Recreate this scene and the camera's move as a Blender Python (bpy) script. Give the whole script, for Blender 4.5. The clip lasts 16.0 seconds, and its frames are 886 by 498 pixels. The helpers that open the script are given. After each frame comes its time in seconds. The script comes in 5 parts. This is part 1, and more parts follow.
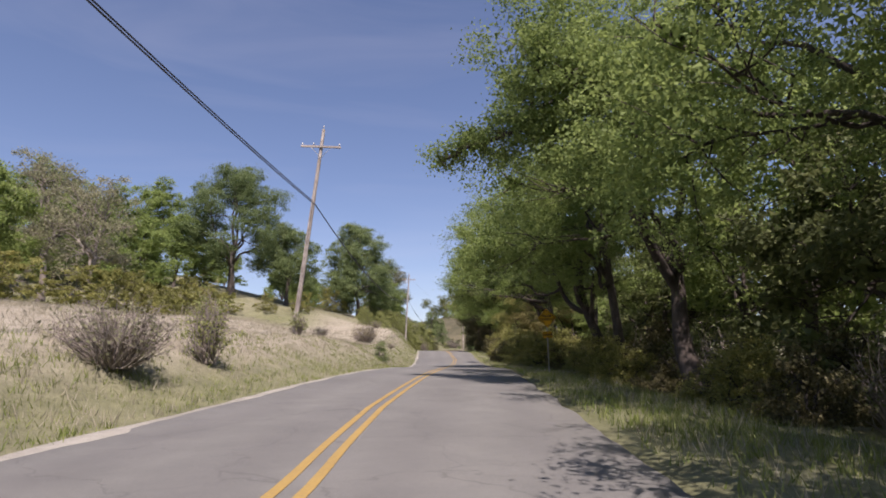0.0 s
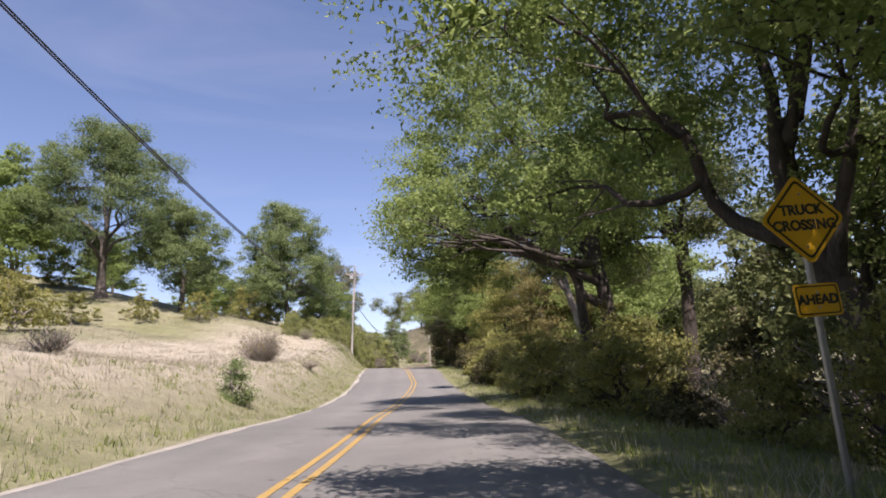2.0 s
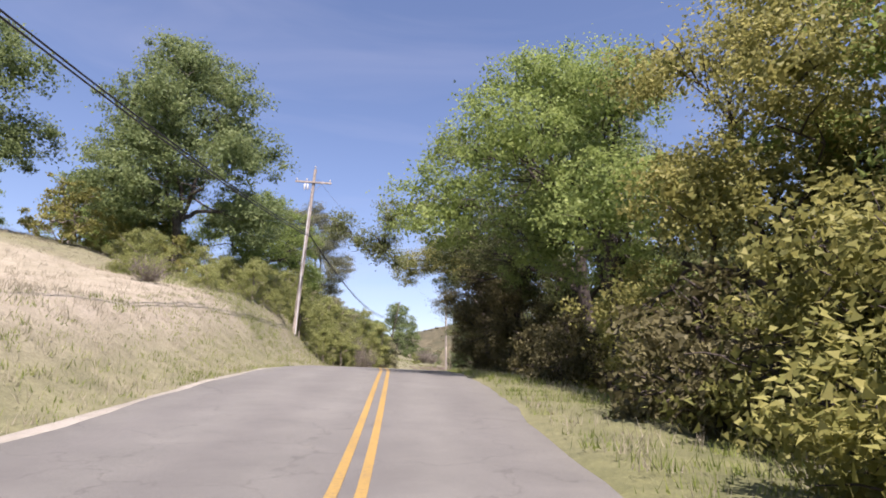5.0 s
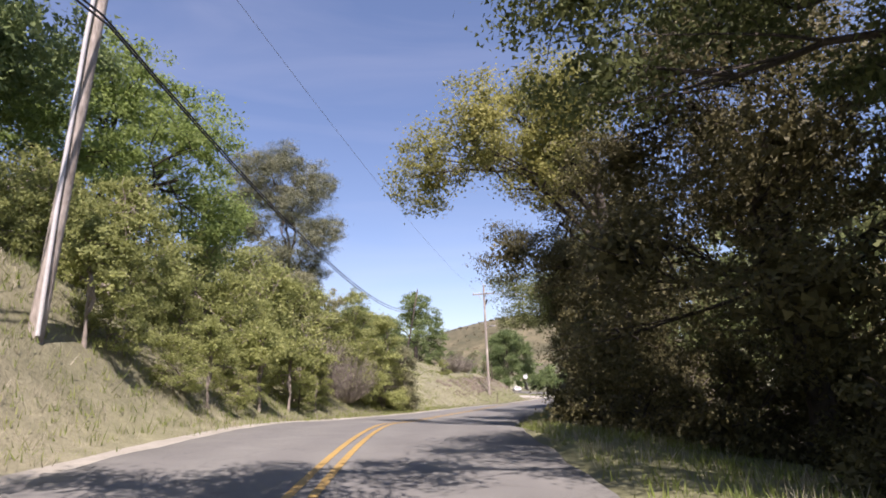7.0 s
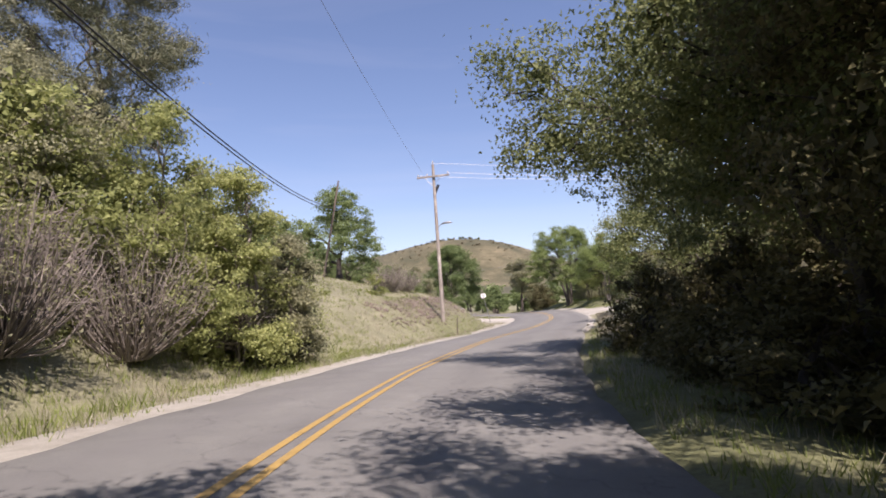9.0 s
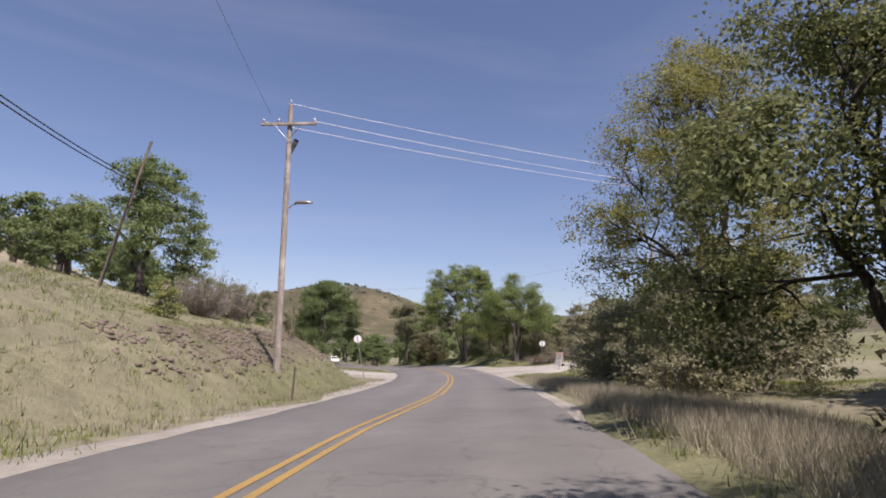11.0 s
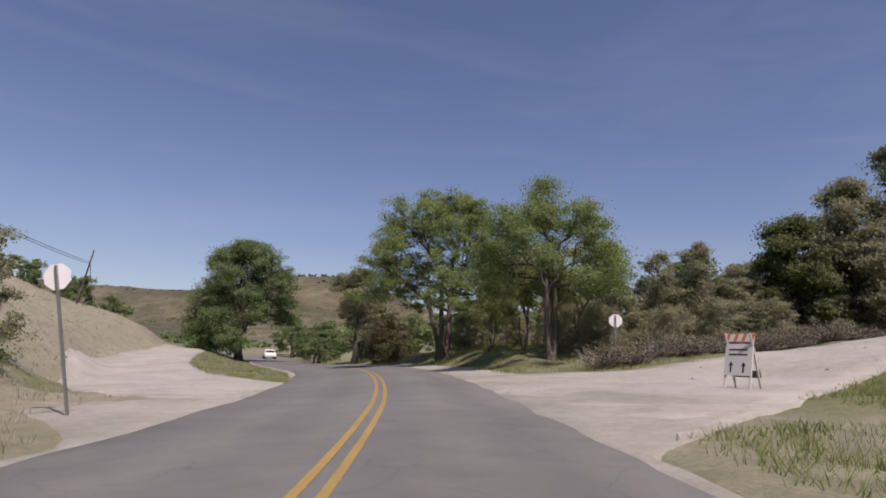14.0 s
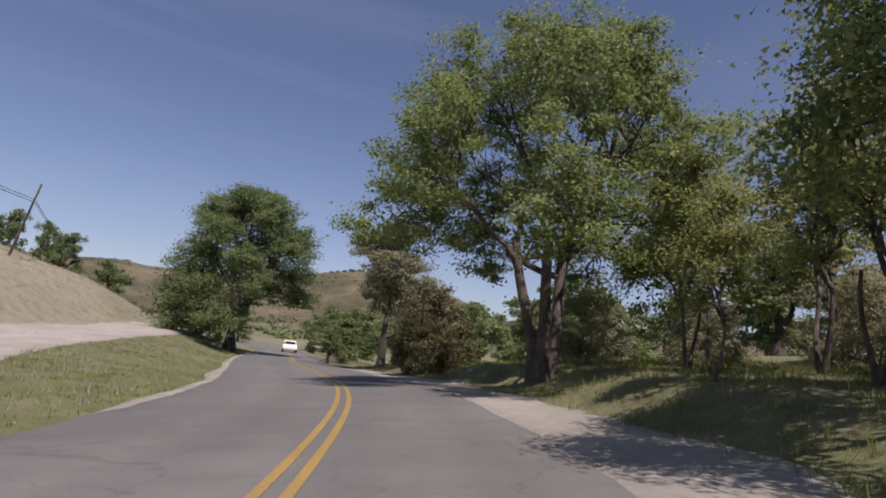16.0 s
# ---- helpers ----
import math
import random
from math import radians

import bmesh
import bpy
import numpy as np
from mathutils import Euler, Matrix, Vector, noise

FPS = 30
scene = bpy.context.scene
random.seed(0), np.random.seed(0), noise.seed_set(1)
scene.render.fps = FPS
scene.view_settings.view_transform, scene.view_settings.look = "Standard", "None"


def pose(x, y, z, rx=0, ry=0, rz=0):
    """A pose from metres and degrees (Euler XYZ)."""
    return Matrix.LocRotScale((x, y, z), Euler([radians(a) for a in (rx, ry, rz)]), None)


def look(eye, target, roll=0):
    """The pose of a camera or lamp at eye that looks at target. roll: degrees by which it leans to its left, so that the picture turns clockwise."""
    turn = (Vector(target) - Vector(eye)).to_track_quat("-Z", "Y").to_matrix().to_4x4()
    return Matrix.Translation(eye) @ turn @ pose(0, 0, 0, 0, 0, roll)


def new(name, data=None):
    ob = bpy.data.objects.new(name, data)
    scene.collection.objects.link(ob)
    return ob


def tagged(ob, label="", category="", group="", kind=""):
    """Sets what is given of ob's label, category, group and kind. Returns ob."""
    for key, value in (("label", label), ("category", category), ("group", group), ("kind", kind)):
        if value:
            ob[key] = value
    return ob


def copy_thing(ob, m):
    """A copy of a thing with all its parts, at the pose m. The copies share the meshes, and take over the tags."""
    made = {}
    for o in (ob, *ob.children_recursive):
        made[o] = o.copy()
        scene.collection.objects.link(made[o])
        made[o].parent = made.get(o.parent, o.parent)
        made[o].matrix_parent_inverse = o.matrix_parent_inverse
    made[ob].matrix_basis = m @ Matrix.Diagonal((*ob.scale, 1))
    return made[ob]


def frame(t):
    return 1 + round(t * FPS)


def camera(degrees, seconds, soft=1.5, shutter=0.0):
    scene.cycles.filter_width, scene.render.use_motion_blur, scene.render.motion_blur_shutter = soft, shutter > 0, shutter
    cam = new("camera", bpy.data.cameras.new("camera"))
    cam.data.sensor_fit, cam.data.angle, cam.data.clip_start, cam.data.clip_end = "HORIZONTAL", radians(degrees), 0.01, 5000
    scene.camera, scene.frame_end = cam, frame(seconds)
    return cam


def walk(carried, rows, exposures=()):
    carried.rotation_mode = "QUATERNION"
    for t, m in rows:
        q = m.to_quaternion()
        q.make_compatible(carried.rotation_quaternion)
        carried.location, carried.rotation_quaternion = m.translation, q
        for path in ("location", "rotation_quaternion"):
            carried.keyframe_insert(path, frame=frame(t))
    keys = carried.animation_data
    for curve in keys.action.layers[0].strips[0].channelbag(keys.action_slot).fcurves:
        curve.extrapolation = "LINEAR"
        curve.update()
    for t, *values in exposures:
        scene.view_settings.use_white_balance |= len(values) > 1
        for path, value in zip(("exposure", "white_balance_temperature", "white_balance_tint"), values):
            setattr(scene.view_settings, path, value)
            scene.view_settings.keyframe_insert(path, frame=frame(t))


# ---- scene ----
cam = camera(74.0, 16.0, 1.8)
PATH = [
    (0, (-0.022, 2.396, 1.348), (-0.011, 4.357, 1.741), -0.9),
    (0.5, (0.101, 8.228, 1.515), (0.179, 10.175, 1.966), 0.4),
    (1, (0.418, 14.55, 1.806), (0.535, 16.49, 2.281), -0.5),
    (1.5, (0.909, 21.288, 2.145), (1.035, 23.232, 2.595), -2.2),
    (2, (1.283, 27.534, 2.3), (1.411, 29.482, 2.732), -3.0),
    (2.5, (1.685, 33.901, 2.379), (1.792, 35.857, 2.78), -2.6),
    (3, (2.149, 40.445, 2.538), (2.239, 42.4, 2.949), -1.5),
    (3.5, (2.189, 46.777, 2.472), (2.281, 48.724, 2.916), -1.4),
    (4, (2.176, 52.963, 2.548), (2.253, 54.913, 2.984), 0.4),
    (4.2, (2.231, 55.547, 2.517), (2.301, 57.496, 2.963), 0.9),
    (6.3, (1.839, 85.745, 4.696), (1.849, 87.694, 5.141), -0.7),
    (6.5, (1.701, 88.488, 4.775), (1.707, 90.435, 5.232), -1.3),
    (7, (1.486, 94.631, 5.047), (1.484, 96.581, 5.495), -1.5),
    (7.5, (1.356, 100.413, 5.125), (1.36, 102.368, 5.547), -1.7),
    (8, (1.231, 105.738, 5.184), (1.267, 107.7, 5.571), -2.2),
    (8.5, (1.313, 110.636, 5.274), (1.422, 112.606, 5.596), -1.8),
    (9, (1.628, 115.168, 5.034), (1.838, 117.148, 5.223), -3.2),
    (9.5, (2.107, 119.201, 4.737), (2.405, 121.156, 5.035), -2.6),
    (9.7, (2.318, 120.976, 4.648), (2.659, 122.921, 4.965), -2.5),
    (11.8, (7.754, 139.311, 4.682), (8.403, 141.169, 5.041), 3.1),
    (12, (8.537, 141.373, 4.72), (9.19, 143.232, 5.061), 3.4),
    (12.5, (10.492, 146.783, 4.578), (11.143, 148.645, 4.911), 4.0),
    (13, (12.49, 152.108, 4.512), (13.131, 153.968, 4.871), 3.0),
    (13.5, (14.253, 157.26, 4.531), (14.895, 159.119, 4.894), 2.0),
    (14, (16.022, 162.573, 4.403), (16.654, 164.439, 4.748), 1.7),
    (14.5, (17.881, 168.035, 4.396), (18.492, 169.901, 4.777), 2.3),
    (15, (19.55, 173.396, 4.3), (20.128, 175.273, 4.68), 4.9),
    (15.5, (21.067, 179.263, 4.435), (21.577, 181.16, 4.81), 6.3),
    (16, (22.155, 184.655, 4.466), (22.582, 186.578, 4.812), 6.1),
]
walk(cam, [(r[0], look(*r[1:])) for r in PATH],
     [(0, 0.65, 6700, 29), (0.8, 0.78, 6700, 29), (2, 1.05, 6700, 29), (4, 1.13, 6700, 29), (6.5, 1.1, 6700, 29), (8, 1.13, 6700, 29), (9, 0.95, 6700, 29), (10.5, 0.65, 6700, 29), (12, 0.3, 6700, 29), (13.5, 0.15, 6700, 29), (16, 0.17, 6700, 29)])

# ---- world, sun, exposure ----
SUN_AZ, SUN_EL = radians(169.0), radians(57.0)   # clockwise from +y; height
world = bpy.data.worlds.new("sky")
scene.world = world
world.use_nodes = True
wn = world.node_tree
sky = wn.nodes.new("ShaderNodeTexSky")
sky.sky_type, sky.sun_disc, sky.sun_elevation, sky.sun_rotation = "NISHITA", False, SUN_EL, SUN_AZ
sky.air_density, sky.dust_density, sky.ozone_density = 1.0, 0.6, 3.0
# thin high cloud drawn out in wisps
tc = wn.nodes.new("ShaderNodeTexCoord")
stretch = wn.nodes.new("ShaderNodeMapping")
stretch.inputs["Scale"].default_value, stretch.inputs["Rotation"].default_value = (1.0, 2.2, 7.0), (0.0, radians(14), 0.4)
wisp = wn.nodes.new("ShaderNodeTexNoise")
wisp.inputs["Scale"].default_value, wisp.inputs["Detail"].default_value, wisp.inputs["Distortion"].default_value = 1.7, 7.0, 0.6
thin = wn.nodes.new("ShaderNodeMapRange")
thin.inputs["From Min"].default_value, thin.inputs["From Max"].default_value, thin.inputs["To Max"].default_value = 0.47, 0.82, 0.11
veil = wn.nodes.new("ShaderNodeMix")
veil.data_type = "RGBA"
veil.inputs[7].default_value = (5.6, 5.9, 6.4, 1)
wn.links.new(tc.outputs["Generated"], stretch.inputs[0])
wn.links.new(stretch.outputs[0], wisp.inputs["Vector"])
wn.links.new(wisp.outputs["Fac"], thin.inputs["Value"])
wn.links.new(thin.outputs[0], veil.inputs[0])
wn.links.new(sky.outputs[0], veil.inputs[6])
wn.links.new(veil.outputs[2], wn.nodes["Background"].inputs[0])
wn.nodes["Background"].inputs[1].default_value = 0.084
sun = new("sun", bpy.data.lights.new("sun", "SUN"))
sun.data.energy, sun.data.angle, sun.data.color = 5.0, radians(0.5), (1.0, 0.95, 0.87)
sun_dir = Vector((math.sin(SUN_AZ) * math.cos(SUN_EL), math.cos(SUN_AZ) * math.cos(SUN_EL), math.sin(SUN_EL)))
sun.matrix_world = look(sun_dir * 80, (0, 0, 0))

# ---- materials ----
def material(name):
    m = bpy.data.materials.new(name)
    m.use_nodes = True
    return m, m.node_tree, m.node_tree.nodes["Principled BSDF"]


def node(nt, kind, **kw):
    n = nt.nodes.new(kind)
    for k, v in kw.items():
        n.inputs[k].default_value = v
    return n


def noise_of(nt, scale, detail=4.0, rough=0.6, coords=None):
    n = node(nt, "ShaderNodeTexNoise", Scale=scale, Detail=detail, Roughness=rough)
    if coords is not None:
        nt.links.new(coords, n.inputs["Vector"])
    return n.outputs["Fac"]


def ramp(nt, fac, stops):
    r = nt.nodes.new("ShaderNodeValToRGB")
    while len(r.color_ramp.elements) < len(stops):
        r.color_ramp.elements.new(0.5)
    for e, (p, c) in zip(r.color_ramp.elements, stops):
        e.position, e.color = p, (*c, 1)
    nt.links.new(fac, r.inputs[0])
    return r.outputs[0]


def mix(nt, fac, a, b, how="MIX"):
    n = nt.nodes.new("ShaderNodeMix")
    n.data_type, n.blend_type = "RGBA", how
    for sock, v in ((n.inputs[0], fac), (n.inputs[6], a), (n.inputs[7], b)):
        if isinstance(v, (int, float)):
            sock.default_value = v
        elif isinstance(v, tuple):
            sock.default_value = (*v, 1)
        else:
            nt.links.new(v, sock)
    return n.outputs[2]


def maths(nt, op, a, b=0.0, clamp=False):
    n = nt.nodes.new("ShaderNodeMath")
    n.operation, n.use_clamp = op, clamp
    for sock, v in ((n.inputs[0], a), (n.inputs[1], b)):
        if isinstance(v, (int, float)):
            sock.default_value = v
        else:
            nt.links.new(v, sock)
    return n.outputs[0]


def bump(nt, bsdf, height, strength=0.4, distance=0.02):
    b = node(nt, "ShaderNodeBump", Strength=strength, Distance=distance)
    nt.links.new(height, b.inputs["Height"])
    nt.links.new(b.outputs[0], bsdf.inputs["Normal"])


def plain(name, color, rough=0.6, metal=0.0, vary=0.25, scale=6.0, rel=0.0):
    """A plain surface with blotches at two scales and a fine relief."""
    m, nt, p = material(name)
    pos = nt.nodes.new("ShaderNodeNewGeometry").outputs["Position"]
    big, fine = noise_of(nt, scale * 0.2, 3, coords=pos), noise_of(nt, scale * 4, 5, coords=pos)
    f = maths(nt, "ADD", maths(nt, "MULTIPLY", big, 0.6), maths(nt, "MULTIPLY", fine, 0.4))
    dark = tuple(c * (1 - vary) for c in color)
    light = tuple(min(1, c * (1 + vary)) for c in color)
    nt.links.new(ramp(nt, f, [(0.3, dark), (0.7, light)]), p.inputs["Base Color"])
    p.inputs["Roughness"].default_value, p.inputs["Metallic"].default_value = rough, metal
    if rel:
        bump(nt, p, fine, rel)
    return m


def leaf_material(name, dark, mid, light, through_share=0.3):
    m, nt, p = material(name)
    geo = nt.nodes.new("ShaderNodeNewGeometry")
    info = nt.nodes.new("ShaderNodeObjectInfo")
    big = noise_of(nt, 0.55, 2, coords=geo.outputs["Position"])
    f = maths(nt, "ADD", maths(nt, "MULTIPLY", geo.outputs["Random Per Island"], 0.45), maths(nt, "MULTIPLY", big, 0.65))
    f = maths(nt, "ADD", f, maths(nt, "MULTIPLY", maths(nt, "SUBTRACT", info.outputs["Random"], 0.5), 0.18))
    c = ramp(nt, f, [(0.2, dark), (0.55, mid), (0.95, light)])
    nt.links.new(c, p.inputs["Base Color"])
    p.inputs["Roughness"].default_value = 0.6
    p.inputs["Specular IOR Level"].default_value = 0.22
    t = nt.nodes.new("ShaderNodeBsdfTranslucent")
    nt.links.new(mix(nt, 0.3, c, light), t.inputs[0])
    s = nt.nodes.new("ShaderNodeMixShader")
    s.inputs[0].default_value = through_share
    nt.links.new(p.outputs[0], s.inputs[1])
    nt.links.new(t.outputs[0], s.inputs[2])
    nt.links.new(s.outputs[0], nt.nodes["Material Output"].inputs[0])
    return m


def bark_material(name, dark, light):
    m, nt, p = material(name)
    pos = nt.nodes.new("ShaderNodeNewGeometry").outputs["Position"]
    mp = nt.nodes.new("ShaderNodeMapping")
    mp.inputs["Scale"].default_value = (9, 9, 1.6)
    nt.links.new(pos, mp.inputs[0])
    f = noise_of(nt, 1.6, 6, 0.7, mp.outputs[0])
    patch = noise_of(nt, 1.1, 3, coords=pos)
    c = ramp(nt, f, [(0.3, dark), (0.72, light)])
    c = mix(nt, maths(nt, "MULTIPLY", ramp(nt, patch, [(0.5, (0, 0, 0)), (0.68, (1, 1, 1))]), 0.45), c, tuple(min(1, v * 1.7) for v in light))
    nt.links.new(c, p.inputs["Base Color"])
    p.inputs["Roughness"].default_value = 0.9
    bump(nt, p, f, 0.8, 0.05)
    return m


def ground_material():
    m, nt, p = material("meadow_ground")
    pos = nt.nodes.new("ShaderNodeNewGeometry").outputs["Position"]
    dry = nt.nodes.new("ShaderNodeAttribute"); dry.attribute_name = "dry"
    bare = nt.nodes.new("ShaderNodeAttribute"); bare.attribute_name = "bare"
    n1, n2, n3 = noise_of(nt, 0.12, 4, coords=pos), noise_of(nt, 1.3, 5, 0.7, pos), noise_of(nt, 14.0, 5, 0.75, pos)
    green = ramp(nt, n2, [(0.3, (0.075, 0.088, 0.03)), (0.7, (0.16, 0.17, 0.068))])
    straw = ramp(nt, n2, [(0.3, (0.23, 0.21, 0.15)), (0.7, (0.36, 0.333, 0.255))])
    earth = ramp(nt, n2, [(0.3, (0.07, 0.052, 0.038)), (0.7, (0.15, 0.12, 0.095))])
    d = maths(nt, "ADD", dry.outputs["Fac"], maths(nt, "MULTIPLY", maths(nt, "SUBTRACT", n1, 0.5), 0.9), True)
    b = maths(nt, "ADD", bare.outputs["Fac"], maths(nt, "MULTIPLY", maths(nt, "SUBTRACT", n1, 0.5), 0.6), True)
    n0 = noise_of(nt, 0.016, 4, 0.6, pos)
    b = maths(nt, "MULTIPLY", b, ramp(nt, n0, [(0.35, (0.45, 0.45, 0.45)), (0.6, (1, 1, 1))]))
    c = mix(nt, b, mix(nt, d, green, straw), earth)
    # brush and dry patches on the distant hills
    far = nt.nodes.new("ShaderNodeAttribute"); far.attribute_name = "brush"
    n4 = maths(nt, "ADD", maths(nt, "MULTIPLY", n0, 0.6), maths(nt, "MULTIPLY", noise_of(nt, 0.09, 5, 0.7, pos), 0.4))
    c = mix(nt, far.outputs["Fac"], c, ramp(nt, n4, [(0.36, (0.034, 0.04, 0.018)), (0.5, (0.075, 0.07, 0.036)), (0.64, (0.15, 0.13, 0.075))]))
    c = mix(nt, 0.75, c, ramp(nt, n3, [(0.25, (0.45, 0.45, 0.45)), (0.7, (1.25, 1.25, 1.25))]), "MULTIPLY")
    nt.links.new(c, p.inputs["Base Color"])
    p.inputs["Roughness"].default_value = 0.95
    bump(nt, p, n3, 0.7, 0.06)
    return m


def asphalt_material():
    m, nt, p = material("worn_asphalt")
    pos = nt.nodes.new("ShaderNodeNewGeometry").outputs["Position"]
    side = nt.nodes.new("ShaderNodeAttribute"); side.attribute_name = "side"
    grit, stain, broad = noise_of(nt, 90, 3, 0.8, pos), noise_of(nt, 1.2, 5, 0.65, pos), noise_of(nt, 0.2, 3, 0.5, pos)
    c = ramp(nt, grit, [(0.25, (0.083, 0.085, 0.077)), (0.75, (0.193, 0.197, 0.18))])
    c = mix(nt, 0.55, c, ramp(nt, stain, [(0.3, (0.72, 0.72, 0.72)), (0.7, (1.15, 1.14, 1.12))]), "MULTIPLY")
    c = mix(nt, 0.5, c, ramp(nt, broad, [(0.35, (0.8, 0.8, 0.8)), (0.65, (1.15, 1.15, 1.15))]), "MULTIPLY")
    # wheel tracks are a little smoother and darker
    wave = maths(nt, "COSINE", maths(nt, "MULTIPLY", maths(nt, "SUBTRACT", maths(nt, "ABSOLUTE", side.outputs["Fac"]), 0.85), 3.7))
    c = mix(nt, maths(nt, "MULTIPLY", maths(nt, "ADD", wave, 1.0), 0.13), c, (0.0792, 0.0779, 0.0759))
    # fine cracks
    v = node(nt, "ShaderNodeTexVoronoi", Scale=0.55)
    v.feature = "DISTANCE_TO_EDGE"
    warp = nt.nodes.new("ShaderNodeVectorMath"); warp.operation = "MULTIPLY_ADD"
    wv = node(nt, "ShaderNodeTexNoise", Scale=1.5, Detail=4.0)
    nt.links.new(pos, wv.inputs["Vector"])
    nt.links.new(wv.outputs["Color"], warp.inputs[0]); warp.inputs[1].default_value = (1.2, 1.2, 0); nt.links.new(pos, warp.inputs[2])
    nt.links.new(warp.outputs[0], v.inputs["Vector"])
    crack = ramp(nt, v.outputs["Distance"], [(0.0, (1, 1, 1)), (0.012, (0, 0, 0))])
    c = mix(nt, maths(nt, "MULTIPLY", crack, 0.35), c, (0.033, 0.0317, 0.0297))
    nt.links.new(c, p.inputs["Base Color"])
    p.inputs["Roughness"].default_value = 0.85
    bump(nt, p, grit, 0.35, 0.01)
    return m


def line_paint():
    m, nt, p = material("yellow_line_paint")
    pos = nt.nodes.new("ShaderNodeNewGeometry").outputs["Position"]
    wear = noise_of(nt, 22, 6, 0.75, pos)
    big = noise_of(nt, 0.9, 3, 0.5, pos)
    w = maths(nt, "ADD", maths(nt, "MULTIPLY", wear, 0.7), maths(nt, "MULTIPLY", big, 0.3))
    c = ramp(nt, w, [(0.3, (0.112, 0.099, 0.0792)), (0.45, (0.264, 0.178, 0.0528)), (0.72, (0.37, 0.251, 0.066))])
    nt.links.new(c, p.inputs["Base Color"])
    p.inputs["Roughness"].default_value = 0.7
    return m


def dirt_material(name, dark, light):
    m, nt, p = material(name)
    pos = nt.nodes.new("ShaderNodeNewGeometry").outputs["Position"]
    a, b, g = noise_of(nt, 0.35, 4, coords=pos), noise_of(nt, 3.5, 5, 0.7, pos), noise_of(nt, 45, 4, 0.8, pos)
    f = maths(nt, "ADD", maths(nt, "MULTIPLY", a, 0.55), maths(nt, "MULTIPLY", b, 0.45))
    c = ramp(nt, f, [(0.3, dark), (0.62, light)])
    c = mix(nt, 0.6, c, ramp(nt, g, [(0.3, (0.6, 0.6, 0.6)), (0.7, (1.2, 1.2, 1.2))]), "MULTIPLY")
    nt.links.new(c, p.inputs["Base Color"])
    p.inputs["Roughness"].default_value = 0.95
    bump(nt, p, maths(nt, "ADD", g, maths(nt, "MULTIPLY", b, 2.0)), 0.6, 0.03)
    return m


GROUND, ASPHALT, YELLOW = ground_material(), asphalt_material(), line_paint()
DIRT = dirt_material("pale_dirt", (0.232, 0.218, 0.178), (0.372, 0.36, 0.315))
GRAVEL = dirt_material("pale_gravel", (0.185, 0.177, 0.142), (0.335, 0.325, 0.275))
BARK = bark_material("grey_oak_bark", (0.033, 0.0264, 0.0211), (0.125, 0.109, 0.0924))
DARKBARK = bark_material("dark_oak_bark", (0.0198, 0.0165, 0.0132), (0.0726, 0.0594, 0.0495))
PALEBARK = bark_material("pale_mottled_bark", (0.066, 0.0561, 0.0462), (0.277, 0.257, 0.224))
POLEWOOD = bark_material("weathered_pole_wood", (0.15, 0.128, 0.105), (0.4, 0.365, 0.32))
DARKWOOD = bark_material("dark_weathered_wood", (0.0528, 0.0396, 0.0297), (0.145, 0.119, 0.0924))
LEAF_OAK = leaf_material("spring_oak_leaves", (0.085, 0.13, 0.035), (0.185, 0.255, 0.075), (0.34, 0.42, 0.14), 0.5)
LEAF_BLUE = leaf_material("blue_oak_leaves", (0.07, 0.11, 0.042), (0.145, 0.2, 0.08), (0.27, 0.33, 0.14), 0.45)
LEAF_LIVE = leaf_material("live_oak_leaves", (0.045, 0.06, 0.024), (0.11, 0.138, 0.052), (0.25, 0.275, 0.115), 0.4)
# darker tone of the live oak leaves, with the thicket's shade in the colour
LEAF_DARK = leaf_material("dark_shade_toned_oak_leaves", (0.044, 0.042, 0.02), (0.1, 0.095, 0.044), (0.205, 0.19, 0.09), 0.36)
LEAF_VALLEY = leaf_material("valley_oak_leaves", (0.095, 0.132, 0.044), (0.185, 0.245, 0.084), (0.33, 0.4, 0.155), 0.47)
LEAF_SCRUB = leaf_material("dull_brown_scrub", (0.05, 0.045, 0.025), (0.1, 0.085, 0.05), (0.17, 0.15, 0.08), 0.2)
LEAF_YEL = leaf_material("yellowish_oak_leaves", (0.095, 0.11, 0.032), (0.22, 0.23, 0.07), (0.39, 0.37, 0.13), 0.45)
LEAF_RED = leaf_material("bronze_young_leaves", (0.085, 0.08, 0.03), (0.19, 0.172, 0.06), (0.31, 0.275, 0.11), 0.4)
LEAF_BUSH = leaf_material("light_green_bush_leaves", (0.125, 0.15, 0.05), (0.25, 0.285, 0.1), (0.43, 0.45, 0.19), 0.5)
LEAF_GREY = leaf_material("grey_green_leaves", (0.12, 0.128, 0.072), (0.245, 0.25, 0.145), (0.4, 0.395, 0.25), 0.45)
NEEDLE = leaf_material("grey_pine_needles", (0.07, 0.085, 0.05), (0.15, 0.16, 0.095), (0.25, 0.25, 0.16), 0.15)
TWIG = plain("bare_grey_twigs", (0.211, 0.185, 0.158), 0.9, vary=0.4, scale=5)
STRAW = leaf_material("dry_straw_grass", (0.235, 0.215, 0.15), (0.315, 0.294, 0.215), (0.4, 0.376, 0.285), 0.35)
BLADE = leaf_material("green_grass_blades", (0.075, 0.115, 0.025), (0.155, 0.2, 0.05), (0.28, 0.3, 0.11), 0.35)
METAL = plain("galvanised_steel", (0.33, 0.33, 0.323), 0.45, 0.8, 0.12)
ALU = plain("bare_sign_aluminium", (0.72, 0.72, 0.71), 0.5, 0.0, 0.08)
CABLE = plain("black_cable_sheath", (0.015, 0.015, 0.016), 0.6)
